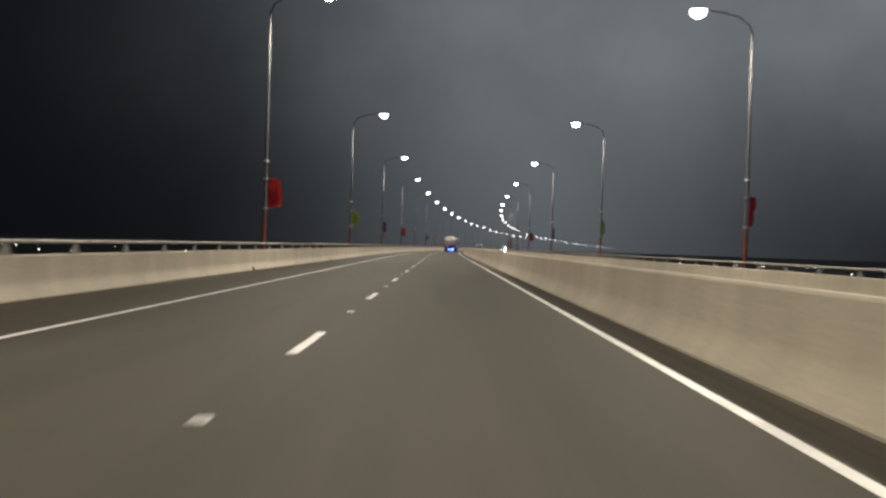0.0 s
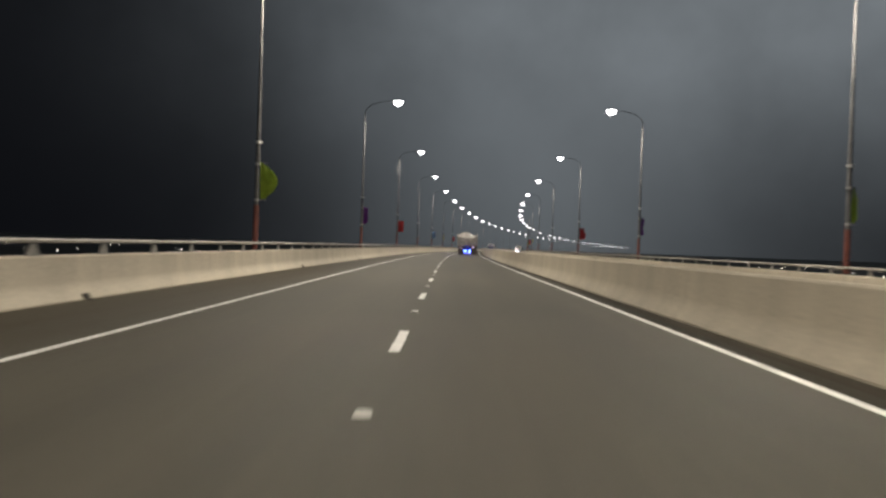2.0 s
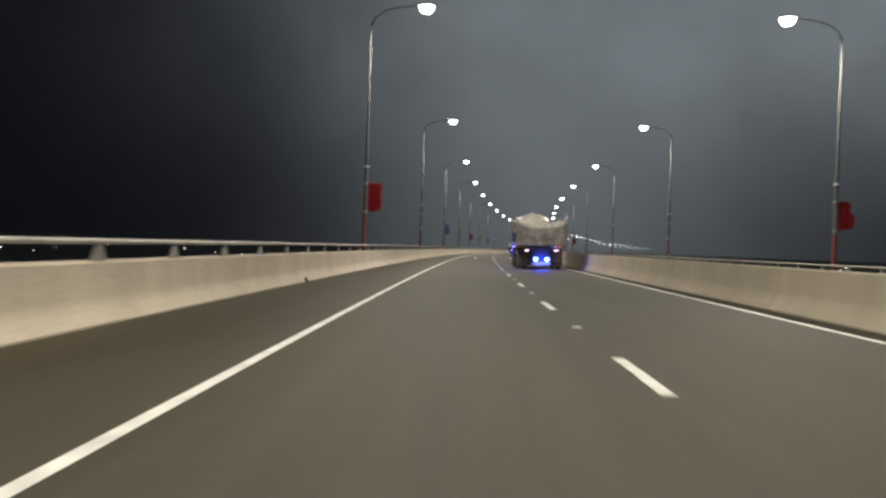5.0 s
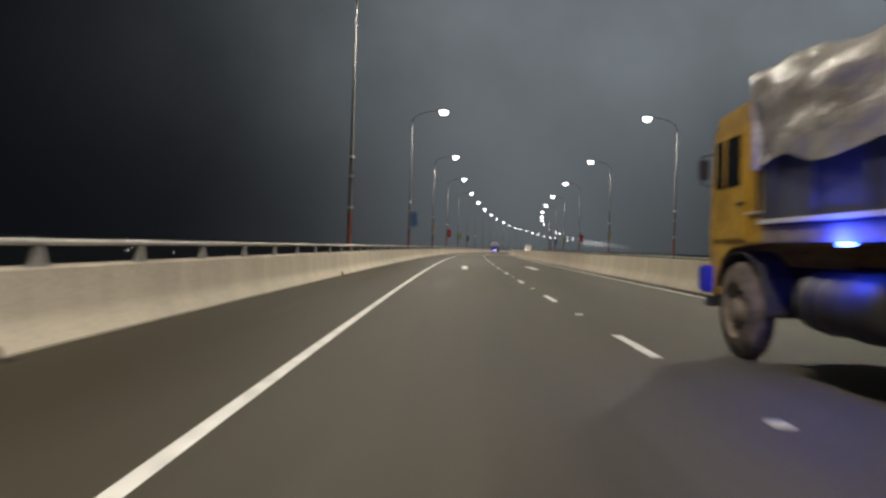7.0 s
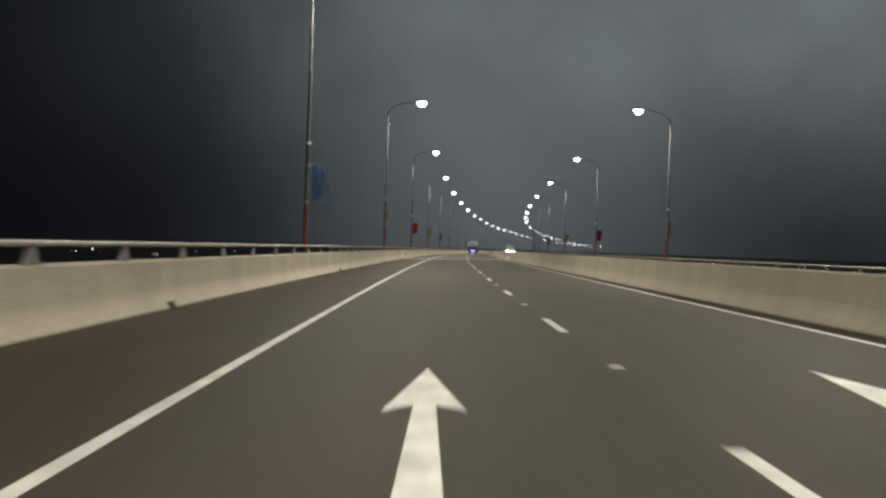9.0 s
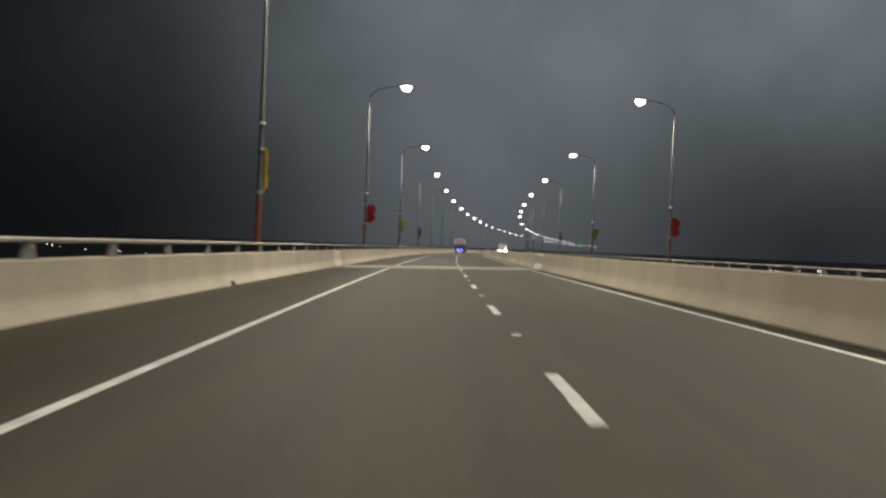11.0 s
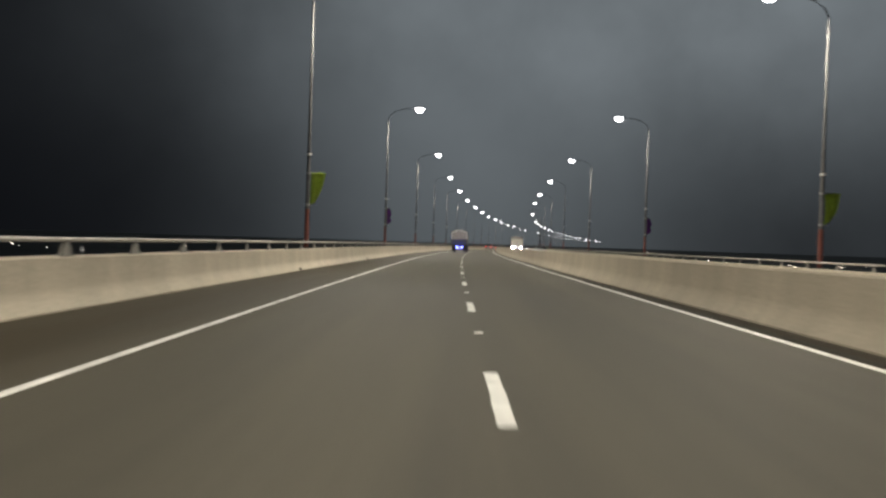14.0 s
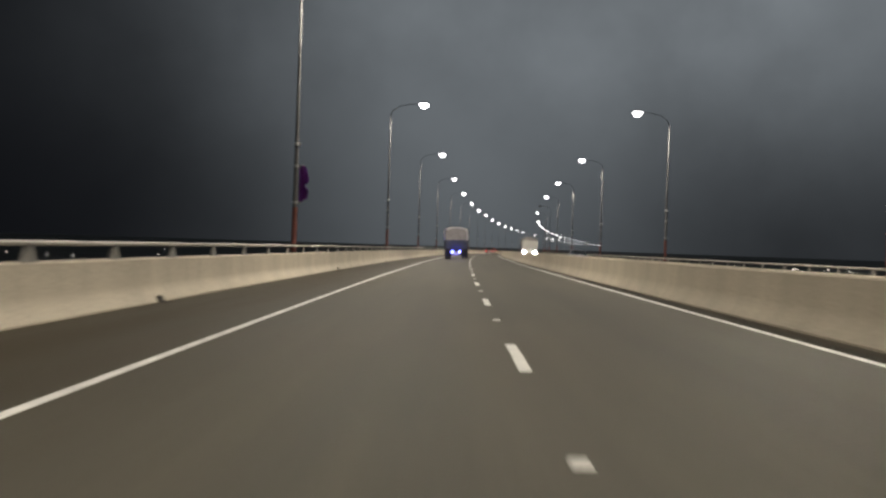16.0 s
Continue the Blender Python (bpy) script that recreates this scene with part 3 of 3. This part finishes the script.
CHASSIS = material("chassis_black", (0.022, 0.021, 0.021), 0.6, vary=0.4, scale=4, fine=40, bump=0.003)
WHITEPAINT = material("white_trim_paint", (0.68, 0.67, 0.63), 0.4, vary=0.2, scale=4, bump=0.002)
GLASS = material("dark_window_glass", (0.015, 0.017, 0.02), 0.06, vary=0.1, scale=2, bump=0.0)
STEELRIM = material("dusty_wheel_rim", (0.23, 0.19, 0.15), 0.65, vary=0.35, scale=6, fine=40, bump=0.004)
SILVER = material("silver_car_paint", (0.42, 0.42, 0.43), 0.3, metal=0.5, vary=0.12, scale=2, bump=0.0, coat=0.5)
BLUELAMP = glow("blue_lamp", (0.06, 0.12, 1.0), 40.0)
BLUEWHITE = glow("blue_white_lamp", (0.20, 0.24, 1.0), 14.0)
REDLAMP = glow("red_lamp", (1.0, 0.06, 0.03), 2.0)
PINKWHITE = glow("pink_white_lamp", (1.0, 0.72, 0.82), 2.6)
AMBERLAMP = glow("amber_lamp", (1.0, 0.42, 0.03), 2.0)
HEADLAMP = glow("headlamp", (1.0, 0.96, 0.88), 500.0)
BLUEBUMPER = material("blue_bumper_paint", (0.02, 0.03, 0.62), 0.4, vary=0.2, scale=3, bump=0.0)


def wheel(parent, x, y, r=0.52, wide=0.28, side=-1):
    """A lorry wheel: tyre with tread grooves, dished rim and hub with nuts."""
    bm = bmesh.new()
    prof = [(0.0, r * 0.58), (0.02, r * 0.80), (0.05, r * 0.95), (0.08, r), (wide / 2 - 0.012, r), (wide / 2, r - 0.018), (wide / 2 + 0.012, r), (wide - 0.08, r), (wide - 0.05, r * 0.95), (wide - 0.02, r * 0.80), (wide, r * 0.58)]
    n = 28
    rings = [[bm.verts.new((side * -a, b * math.cos(2 * math.pi * k / n), b * math.sin(2 * math.pi * k / n))) for a, b in prof] for k in range(n)]
    for k in range(n):
        for i in range(len(prof) - 1):
            bm.faces.new((rings[k][i], rings[k][i + 1], rings[(k + 1) % n][i + 1], rings[(k + 1) % n][i]))
    w = part("wheel", bm, RUBBER, parent, smooth=True)
    w.location = (x, y, r)
    bm = bmesh.new()
    prof = [(0.015, r * 0.60), (0.03, r * 0.55), (0.09, r * 0.50), (0.10, r * 0.30), (0.03, r * 0.24), (0.0, r * 0.14), (0.0, 0.001)]
    rings = [[bm.verts.new((side * -a, b * math.cos(2 * math.pi * k / n), b * math.sin(2 * math.pi * k / n))) for a, b in prof] for k in range(n)]
    for k in range(n):
        for i in range(len(prof) - 1):
            bm.faces.new((rings[k][i], rings[k][i + 1], rings[(k + 1) % n][i + 1], rings[(k + 1) % n][i]))
    part("rim", bm, STEELRIM, w, smooth=True)
    bm = bmesh.new()
    for k in range(8):
        a = 2 * math.pi * k / 8
        tube(bm, [(side * -0.09, r * 0.36 * math.cos(a), r * 0.36 * math.sin(a)), (side * -0.05, r * 0.36 * math.cos(a), r * 0.36 * math.sin(a))], 0.022, 6)
    part("wheel_nuts", bm, CHASSIS, w)["kind"] = "stuff"
    return w


def loaf(parent, name, y0, y1, half_w, z_side, z_rear, z_front, z_top, seed, rear_z, rough=0.06, label=""):
    """A tarpaulin over a load: hangs down both sides, stands up at the rear corner posts, sags between them and rises to a hump."""
    bm = bmesh.new()
    nv, across = 72, 56
    rows = []
    for j in range(nv + 1):
        v = j / nv
        y = y0 + (y1 - y0) * v
        z_edge = z_rear + (z_front - z_rear) * v
        rise = min(1.0, max(0.0, (v - 0.16) / 0.22)) * min(1.0, max(0.0, (1.04 - v) / 0.25))
        hump = (z_top - z_edge) * rise * rise * (3 - 2 * rise)
        row = []
        for i in range(across + 1):
            u = -1 + 2 * i / across
            q = min(1.0, abs(u) / 0.72)
            rim = 0.40 * math.exp(-v / 0.07) * q ** 4 + 0.10 * q ** 6
            if abs(u) > 0.72:  # the hanging sides
                t = (abs(u) - 0.72) / 0.28
                x = half_w * (1 if u > 0 else -1)
                top = z_edge + rim + 0.08 * math.sin(v * 9 + (2 if u > 0 else 0))
                z = top - (top - z_side) * t
                if t > 0.85:
                    z += 0.05 * math.sin(v * 26 + seed)
            else:
                x = half_w * u / 0.72
                z = z_edge + rim + 0.08 * math.sin(v * 9 + (2 if u > 0 else 0)) * q ** 3 + hump * max(0.0, 1 - ((u + 0.13) / 0.46) ** 2) ** 0.6
            p = Vector((x, y, z))
            d = noise.noise_vector(Vector((x * 1.3, y * 1.3, z * 1.3 + seed))) * rough * 1.6 + noise.noise_vector(Vector((x * 4, y * 1.6, z * 5 + seed))) * rough * 0.6
            w = Vector((x * 2.1, y * 1.5, z * 3.4 + seed * 2))
            d += Vector((0.5 if x > 0 else -0.5, 0.1, 0.6)) * (abs(noise.noise(w)) + 0.5 * abs(noise.noise(w * 2.3))) * rough * 1.3
            row.append(bm.verts.new(p + d))
        rows.append(row)
    for a, b in zip(rows, rows[1:]):
        for i in range(across):
            bm.faces.new((a[i], a[i + 1], b[i + 1], b[i]))
    for row, bottom in ((rows[0], rear_z), (rows[-1], z_side)):
        prev = row
        top_zs = [v.co.z for v in row]
        for step in range(1, 6):
            cur = []
            for i, v in enumerate(row):
                zz = top_zs[i] + (bottom - top_zs[i]) * step / 5
                d = noise.noise_vector(Vector((v.co.x * 3, step * 1.7, zz * 3 + seed))) * rough
                cur.append(bm.verts.new((v.co.x, v.co.y + d.y, zz)))
            for i in range(across):
                bm.faces.new((prev[i], prev[i + 1], cur[i + 1], cur[i]))
            prev = cur
    return part(name, bm, TARP, parent, label, smooth=True)


def small_box(name, parent, mat, x0, x1, y0, y1, z0, z1, bevel=0.01, label=""):
    return part(name, box(bmesh.new(), x0, x1, y0, y1, z0, z1, bevel), mat, parent, label)


def tipper(m):
    """A loaded two-axle tipper: y is ahead, the front axle at 0."""
    t = tagged(new("tipper_truck"), "yellow-cabbed tipper truck with a tarpaulin-covered load and blue lamps", "truck")
    t.matrix_basis = m
    for x in (-0.42, 0.42):
        small_box("chassis_rail", t, CHASSIS, x - 0.05, x + 0.05, -6.1, 0.90, 0.72, 0.98)
    for y in (0.25, -4.05):
        bm = tube(bmesh.new(), [(-0.95, y, 0.52), (0.95, y, 0.52)], 0.09, 10)
        bmesh.ops.create_uvsphere(bm, u_segments=12, v_segments=8, radius=0.22, matrix=Matrix.Translation((0, y, 0.52)))
        part("axle", bm, CHASSIS, t, smooth=True)
    for s in (-1, 1):
        wheel(t, s * 1.24, 0.25, side=s)
        for y in (-4.05,):
            wheel(t, s * 1.26, y, side=s)
            wheel(t, s * 0.93, y, side=s)
        # fuel tank, mudguards, flaps, side guard
        bm = tube(bmesh.new(), [(s * 0.98, -1.05, 0.72), (s * 0.98, -1.10, 0.72), (s * 0.98, -2.15, 0.72), (s * 0.98, -2.20, 0.72)], [0.20, 0.27, 0.27, 0.20], 18)
        for y in (-1.35, -1.9):
            tube(bm, [(s * 0.98, y, 0.72), (s * 0.98, y + 0.05, 0.72)], 0.285, 18)
        part("fuel_tank", bm, CHASSIS, t, smooth=True)
        bm = bmesh.new()
        arc = [(0.25 - 0.64 * math.cos(a), 0.52 + 0.62 * math.sin(a)) for a in [math.pi * k / 10 for k in range(11)]]
        for (ya, za), (yb, zb) in zip(arc, arc[1:]):
            f = [bm.verts.new(p) for p in ((s * 0.86, ya, za), (s * 1.19, ya, za), (s * 1.19, yb, zb), (s * 0.86, yb, zb))]
            bm.faces.new(f)
        bmesh.ops.remove_doubles(bm, verts=bm.verts, dist=0.001)
        bmesh.ops.solidify(bm, geom=bm.faces[:], thickness=0.02)
        part("mudguard", bm, CHASSIS, t)
        small_box("mud_flap", t, RUBBER, s * 0.90 - 0.35, s * 0.90 + 0.35, -4.90, -4.87, 0.16, 1.15, 0.004, "dusty grey mud flap")
        small_box("side_locker", t, CHASSIS, min(s * 0.75, s * 1.12), max(s * 0.75, s * 1.12), -3.25, -2.60, 0.50, 1.05, 0.02)
        # marker lamps under the body
        for y, mat in ((-1.9, BLUELAMP), (-2.75, REDLAMP), (-4.0, AMBERLAMP)):
            small_box("marker_lamp", t, mat, s * 1.25 - 0.02, s * 1.25 + 0.02, y - 0.06, y + 0.06, 1.205, 1.25, 0.006)
    # cab
    bm = bmesh.new()
    prof = [(1.00, 0.62), (1.06, 1.40), (0.92, 2.42), (0.76, 2.70), (-0.34, 2.76), (-0.42, 2.68), (-0.42, 1.24), (0.40, 1.22), (0.66, 1.10), (0.82, 0.92), (0.86, 0.62)]
    a = [bm.verts.new((-1.21, y, z)) for y, z in prof]
    b = [bm.verts.new((1.21, y, z)) for y, z in prof]
    for k in range(len(prof)):
        j = (k + 1) % len(prof)
        bm.faces.new((a[k], a[j], b[j], b[k]))
    bm.faces.new(a)
    bm.faces.new(list(reversed(b)))
    bmesh.ops.bevel(bm, geom=bm.edges[:], offset=0.03, segments=2, affect="EDGES")
    cab = part("cab", bm, YELLOW, t, "dusty yellow painted cab")
    glass = small_box("windscreen", cab, GLASS, -1.02, 1.02, -0.02, 0.02, -0.40, 0.40, 0.015)
    glass.location, glass.rotation_euler = (0, 1.0, 1.95), (radians(7.8), 0, 0)
    for s in (-1, 1):
        door = small_box("door", cab, YELLOW, s * 1.222 - 0.014, s * 1.222 + 0.014, -0.02, 0.84, 1.28, 2.52, 0.01)
        small_box("side_window", door, GLASS, s * 1.238 - 0.006, s * 1.238 + 0.006, 0.10, 0.76, 1.86, 2.40, 0.004)
        small_box("window_bar", door, YELLOW, s * 1.246 - 0.006, s * 1.246 + 0.006, 0.47, 0.51, 1.86, 2.40, 0.003)
        small_box("door_handle", door, CHASSIS, s * 1.245 - 0.012, s * 1.245 + 0.012, 0.02, 0.16, 1.64, 1.68, 0.004)
        small_box("trim_strip", cab, WHITEPAINT, s * 1.226 - 0.008, s * 1.226 + 0.008, -0.40, 0.90, 1.54, 1.565, 0.002)
        small_box("grab_rail", cab, CHASSIS, s * 1.235 - 0.012, s * 1.235 + 0.012, -0.34, -0.31, 1.5, 2.4, 0.006)
        bm = tube(bmesh.new(), [(s * 1.16, 0.92, 2.30), (s * 1.31, 1.02, 2.28), (s * 1.31, 1.02, 1.95), (s * 1.18, 0.98, 1.90)], 0.012, 8)
        box(bm, s * 1.29 - 0.06, s * 1.29 + 0.06, 1.005, 1.04, 2.00, 2.24, 0.01)
        part("mirror", bm, CHASSIS, cab)
        small_box("headlight", cab, STUDGLASS, s * 0.85 - 0.14, s * 0.85 + 0.14, 1.02, 1.08, 0.86, 1.04, 0.01)
        small_box("step", cab, CHASSIS, s * 1.17 - 0.10, s * 1.17 + 0.06, 0.90, 1.02, 0.50, 0.62, 0.008)
    small_box("bumper", t, BLUEBUMPER, -1.30, 1.30, 0.92, 1.16, 0.66, 0.98, 0.03, "blue painted front bumper")
    small_box("visor", cab, YELLOW, -1.14, 1.14, 0.84, 1.06, 2.46, 2.51, 0.015)
    # body: dark side panels with ribs, a white lower rail, and the covered load
    body = small_box("body_floor", t, STEELRIM, -1.285, 1.285, -6.20, -0.52, 1.24, 1.40, 0.01, "dusty grey floor beam")
    for s in (-1, 1):
        small_box("side_panel", body, NAVY, s * 1.26 - 0.025, s * 1.26 + 0.025, -6.20, -0.52, 1.40, 2.28, 0.008)
        small_box("lower_rail", body, WHITEPAINT, s * 1.295 - 0.02, s * 1.295 + 0.02, -6.22, -0.50, 1.42, 1.465, 0.004)
        for i in range(8):
            y = -0.72 - i * 0.77
            small_box("panel_rib", body, NAVY, s * 1.292 - 0.012, s * 1.292 + 0.012, y - 0.04, y + 0.05, 1.47, 2.30, 0.008)
    small_box("headboard", body, NAVY, -1.26, 1.26, -0.56, -0.48, 1.40, 2.80, 0.01)
    tail = small_box("tailboard", body, NAVY, -1.24, 1.24, -6.26, -6.20, 1.36, 2.26, 0.01)
    for x in (-0.8, 0, 0.8):
        small_box("tail_rib", tail, NAVY, x - 0.05, x + 0.05, -6.31, -6.26, 1.40, 2.20, 0.008)
    loaf(t, "tarpaulin", -6.38, -0.46, 1.325, 1.95, 2.30, 2.76, 3.04, 3.0, 1.30, rough=0.065, label="crinkled grey tarpaulin tied over the load")
    # rear: lamps, plate bar, underrun bumper
    rear = small_box("rear_bumper", t, CHASSIS, -1.10, 1.10, -6.10, -6.00, 0.28, 0.42, 0.01)
    small_box("number_plate", rear, WHITEPAINT, -0.48, 0.48, -6.125, -6.105, 0.25, 0.42, 0.004)
    for x in (-0.29, 0.29):
        bm = tube(bmesh.new(), [(x, -6.02, 0.55), (x, -6.09, 0.55)], 0.10, 16)
        part("tail_lamp", bm, BLUELAMP, rear, "bright blue lamp")
    for x in (-0.78, 0.78):
        small_box("marker_lamp", rear, PINKWHITE, x - 0.10, x + 0.10, -6.05, -6.01, 0.99, 1.05, 0.008, "pinkish white lamp")
    small_box("lamp_board", rear, CHASSIS, -0.54, 0.54, -6.02, -5.98, 0.48, 1.16, 0.008)
    return t


TIPPER_AT = at(130.95, 2.08)
tipper(TIPPER_AT)
blue = bpy.data.lights.new("tail_lamp_light", "SPOT")   # thrown back onto the road
blue.energy, blue.color, blue.shadow_soft_size, blue.spot_size, blue.spot_blend = 1000.0, (0.03, 0.05, 1.0), 0.1, radians(74), 1.0
new("tail_lamp_light", blue).matrix_basis = TIPPER_AT @ Matrix.Translation((0, -6.16, 0.62)) @ Matrix.Rotation(radians(-50), 4, "X")
spill = bpy.data.lights.new("tail_lamp_spill", "POINT")   # on the lamp board and underside
spill.energy, spill.color, spill.shadow_soft_size = 55.0, (0.03, 0.06, 1.0), 0.1
new("tail_lamp_spill", spill).matrix_basis = TIPPER_AT @ Matrix.Translation((0, -6.30, 0.60))
side_blue = bpy.data.lights.new("marker_lamp_light", "POINT")
side_blue.energy, side_blue.color, side_blue.shadow_soft_size = 42.0, (0.03, 0.06, 1.0), 0.05
new("marker_lamp_light", side_blue).matrix_basis = TIPPER_AT @ Matrix.Translation((-1.40, -1.9, 1.21))


def cargo_truck(m, cab_paint):
    """A covered lorry seen from behind; y is ahead, its tail at 0."""
    t = tagged(new("cargo_truck"), "covered cargo truck with a pale canopy and blue tail lamps", "truck")
    t.matrix_basis = m
    for x in (-0.42, 0.42):
        small_box("chassis_rail", t, CHASSIS, x - 0.05, x + 0.05, 0.2, 8.4, 0.72, 0.98)
    for s in (-1, 1):
        wheel(t, s * 1.18, 7.4, side=s)
        wheel(t, s * 1.18, 1.6, side=s)
        wheel(t, s * 0.86, 1.6, side=s)
        small_box("mud_flap", t, CHASSIS, s * 0.86 - 0.32, s * 0.86 + 0.32, 0.78, 0.80, 0.25, 0.95, 0.004)
        small_box("side_board", t, NAVY, s * 1.20 - 0.03, s * 1.20 + 0.03, 0.05, 6.2, 1.10, 2.20, 0.01)
    small_box("bed", t, CHASSIS, -1.22, 1.22, 0.0, 6.25, 1.00, 1.12, 0.01)
    tail = small_box("tailboard", t, NAVY, -1.20, 1.20, -0.04, 0.03, 1.12, 2.05, 0.012)
    for x in (-0.95, -0.32, 0.32, 0.95):
        small_box("tail_rib", tail, NAVY, x - 0.04, x + 0.04, -0.09, -0.04, 1.15, 2.02, 0.006)
    bm = bmesh.new()
    prof = [(-1.24, 1.9), (-1.24, 2.95)] + [(1.24 * math.sin(a) * 1.0, 2.95 + 0.42 * math.cos(a)) for a in [math.pi * (-0.45 + 0.9 * k / 12) for k in range(13)]] + [(1.24, 2.95), (1.24, 1.9)]
    prism(bm, prof, -0.02, 6.2)
    bmesh.ops.subdivide_edges(bm, edges=[e for e in bm.edges if abs(e.verts[0].co.y - e.verts[1].co.y) > 1], cuts=8)
    for v in bm.verts:
        v.co += noise.noise_vector(v.co * 2.0) * 0.03
    canopy = part("canopy", bm, TARP, t, "pale tarpaulin canopy", smooth=False)
    arch = [(-1.20, 2.0), (-1.21, 2.9)] + [(1.19 * math.sin(a), 2.93 + 0.38 * math.cos(a)) for a in [math.pi * (-0.44 + 0.88 * k / 10) for k in range(11)]] + [(1.21, 2.9), (1.20, 2.0)]
    part("hoop", tube(bmesh.new(), [(x, -0.07, z) for x, z in arch], 0.06, 8), WHITEPAINT, canopy, "pale edge binding of the canopy", smooth=True)
    part("rear_flap", prism(bmesh.new(), [(x * 0.95, 2.0 + (z - 2.0) * 0.95) for x, z in arch], -0.085, -0.05), FLAP, canopy, "dull grey rear flap")
    small_box("cab", t, cab_paint, -1.18, 1.18, 6.5, 8.3, 0.8, 2.8, 0.06)
    rear = small_box("rear_bumper", t, CHASSIS, -1.10, 1.10, 0.02, 0.12, 0.45, 0.60, 0.01)
    small_box("number_plate", rear, WHITEPAINT, -0.26, 0.26, -0.005, 0.015, 0.47, 0.58, 0.004)
    for x in (-0.36, 0.36):
        part("tail_lamp", tube(bmesh.new(), [(x, 0.1, 0.78), (x, 0.0, 0.78)], 0.12, 14), BLUEWHITE, rear, "blue-white lamp")
    return t


CARGO_AT = at(351.0, -1.58)
cargo_truck(CARGO_AT, NAVY)
cargo_blue = bpy.data.lights.new("tail_lamp_light", "POINT")
cargo_blue.energy, cargo_blue.color, cargo_blue.shadow_soft_size = 40.0, (0.05, 0.06, 1.0), 0.1
new("tail_lamp_light", cargo_blue).matrix_basis = CARGO_AT @ Matrix.Translation((0, -0.35, 0.8))


def car(m, paint, label, lit_rear):
    """A hatchback; y is ahead, its tail at 0."""
    c = tagged(new("car"), label, "car")
    c.matrix_basis = m
    bm = bmesh.new()
    prof = [(0.05, 0.35), (0.0, 0.75), (0.08, 0.98), (2.9, 1.0), (3.75, 0.80), (3.85, 0.45), (3.8, 0.30), (0.3, 0.28)]
    a = [bm.verts.new((-0.82, y, z)) for y, z in prof]
    b = [bm.verts.new((0.82, y, z)) for y, z in prof]
    for k in range(len(prof)):
        j = (k + 1) % len(prof)
        bm.faces.new((a[k], a[j], b[j], b[k]))
    bm.faces.new(a)
    bm.faces.new(list(reversed(b)))
    bmesh.ops.bevel(bm, geom=bm.edges[:], offset=0.07, segments=3, affect="EDGES")
    part("body", bm, paint, c, smooth=True)
    bm = bmesh.new()
    low = [bm.verts.new(p) for p in ((-0.74, 0.12, 0.96), (0.74, 0.12, 0.96), (0.74, 3.0, 0.98), (-0.74, 3.0, 0.98))]
    high = [bm.verts.new(p) for p in ((-0.58, 0.42, 1.46), (0.58, 0.42, 1.46), (0.58, 2.1, 1.48), (-0.58, 2.1, 1.48))]
    for k in range(4):
        bm.faces.new((low[k], low[(k + 1) % 4], high[(k + 1) % 4], high[k]))
    bm.faces.new(low)
    bm.faces.new(high)
    bmesh.ops.bevel(bm, geom=bm.edges[:], offset=0.05, segments=2, affect="EDGES")
    part("window", bm, GLASS, c, smooth=False)
    small_box("roof", c, paint, -0.60, 0.60, 0.45, 2.08, 1.475, 1.50, 0.01)
    for s in (-1, 1):
        for y in (0.7, 3.05):
            wheel(c, s * 0.80, y, 0.29, 0.18, s)
        small_box("tail_light", c, REDLAMP if lit_rear else STUDGLASS, s * 0.66 - 0.12, s * 0.66 + 0.12, -0.02, 0.05, 0.74, 0.90, 0.01)
        part("headlight", tube(bmesh.new(), [(s * 0.60, 3.74, 0.66), (s * 0.60, 3.86, 0.66)], 0.10, 14), STUDGLASS if lit_rear else HEADLAMP, c)
    return c


car(at(420, 1.9), SILVER, "silver hatchback with red tail lights lit", True)
car(at(472, 1.2), SILVER, "small silver car far ahead with red tail lights lit", True)
car(at(352, 10.9, 0, 180), SILVER, "oncoming hatchback with bright headlights", False)
oncoming = cargo_truck(at(398, 8.6, 0, 180), WHITEPAINT)
tagged(oncoming, "oncoming covered truck with bright headlights", "truck")
for x in (-0.85, 0.85):
    part("headlight", tube(bmesh.new(), [(x, 8.25, 0.85), (x, 8.42, 0.85)], 0.15, 14), HEADLAMP, oncoming)
car(at(438, 11.2, 0, 180), SILVER, "oncoming hatchback with bright headlights", False)

# ---- far town lights on the flat land on both sides ----
CITY = glow("town_light", (1.0, 0.90, 0.72), 8.0)
bm = bmesh.new()
rng = random.Random(11)
for first, last, count, sizes in ((-42, -13, 32, (0.16, 0.22, 0.30, 0.40)), (19, 44, 75, (0.14, 0.18, 0.24, 0.42))):
    for i in range(count):
        a = radians(rng.uniform(first, last))
        far = rng.uniform(620, 1050)
        p = Vector((40 + far * math.sin(a), 130 + far * math.cos(a), -16 + rng.random() ** 2 * 4))
        bmesh.ops.create_icosphere(bm, subdivisions=1, radius=rng.choice(sizes), matrix=Matrix.Translation(p))
lights = part("town_lights", bm, CITY)
tagged(lights, "distant scattered town lights on the flat land", "town lights", kind="stuff")
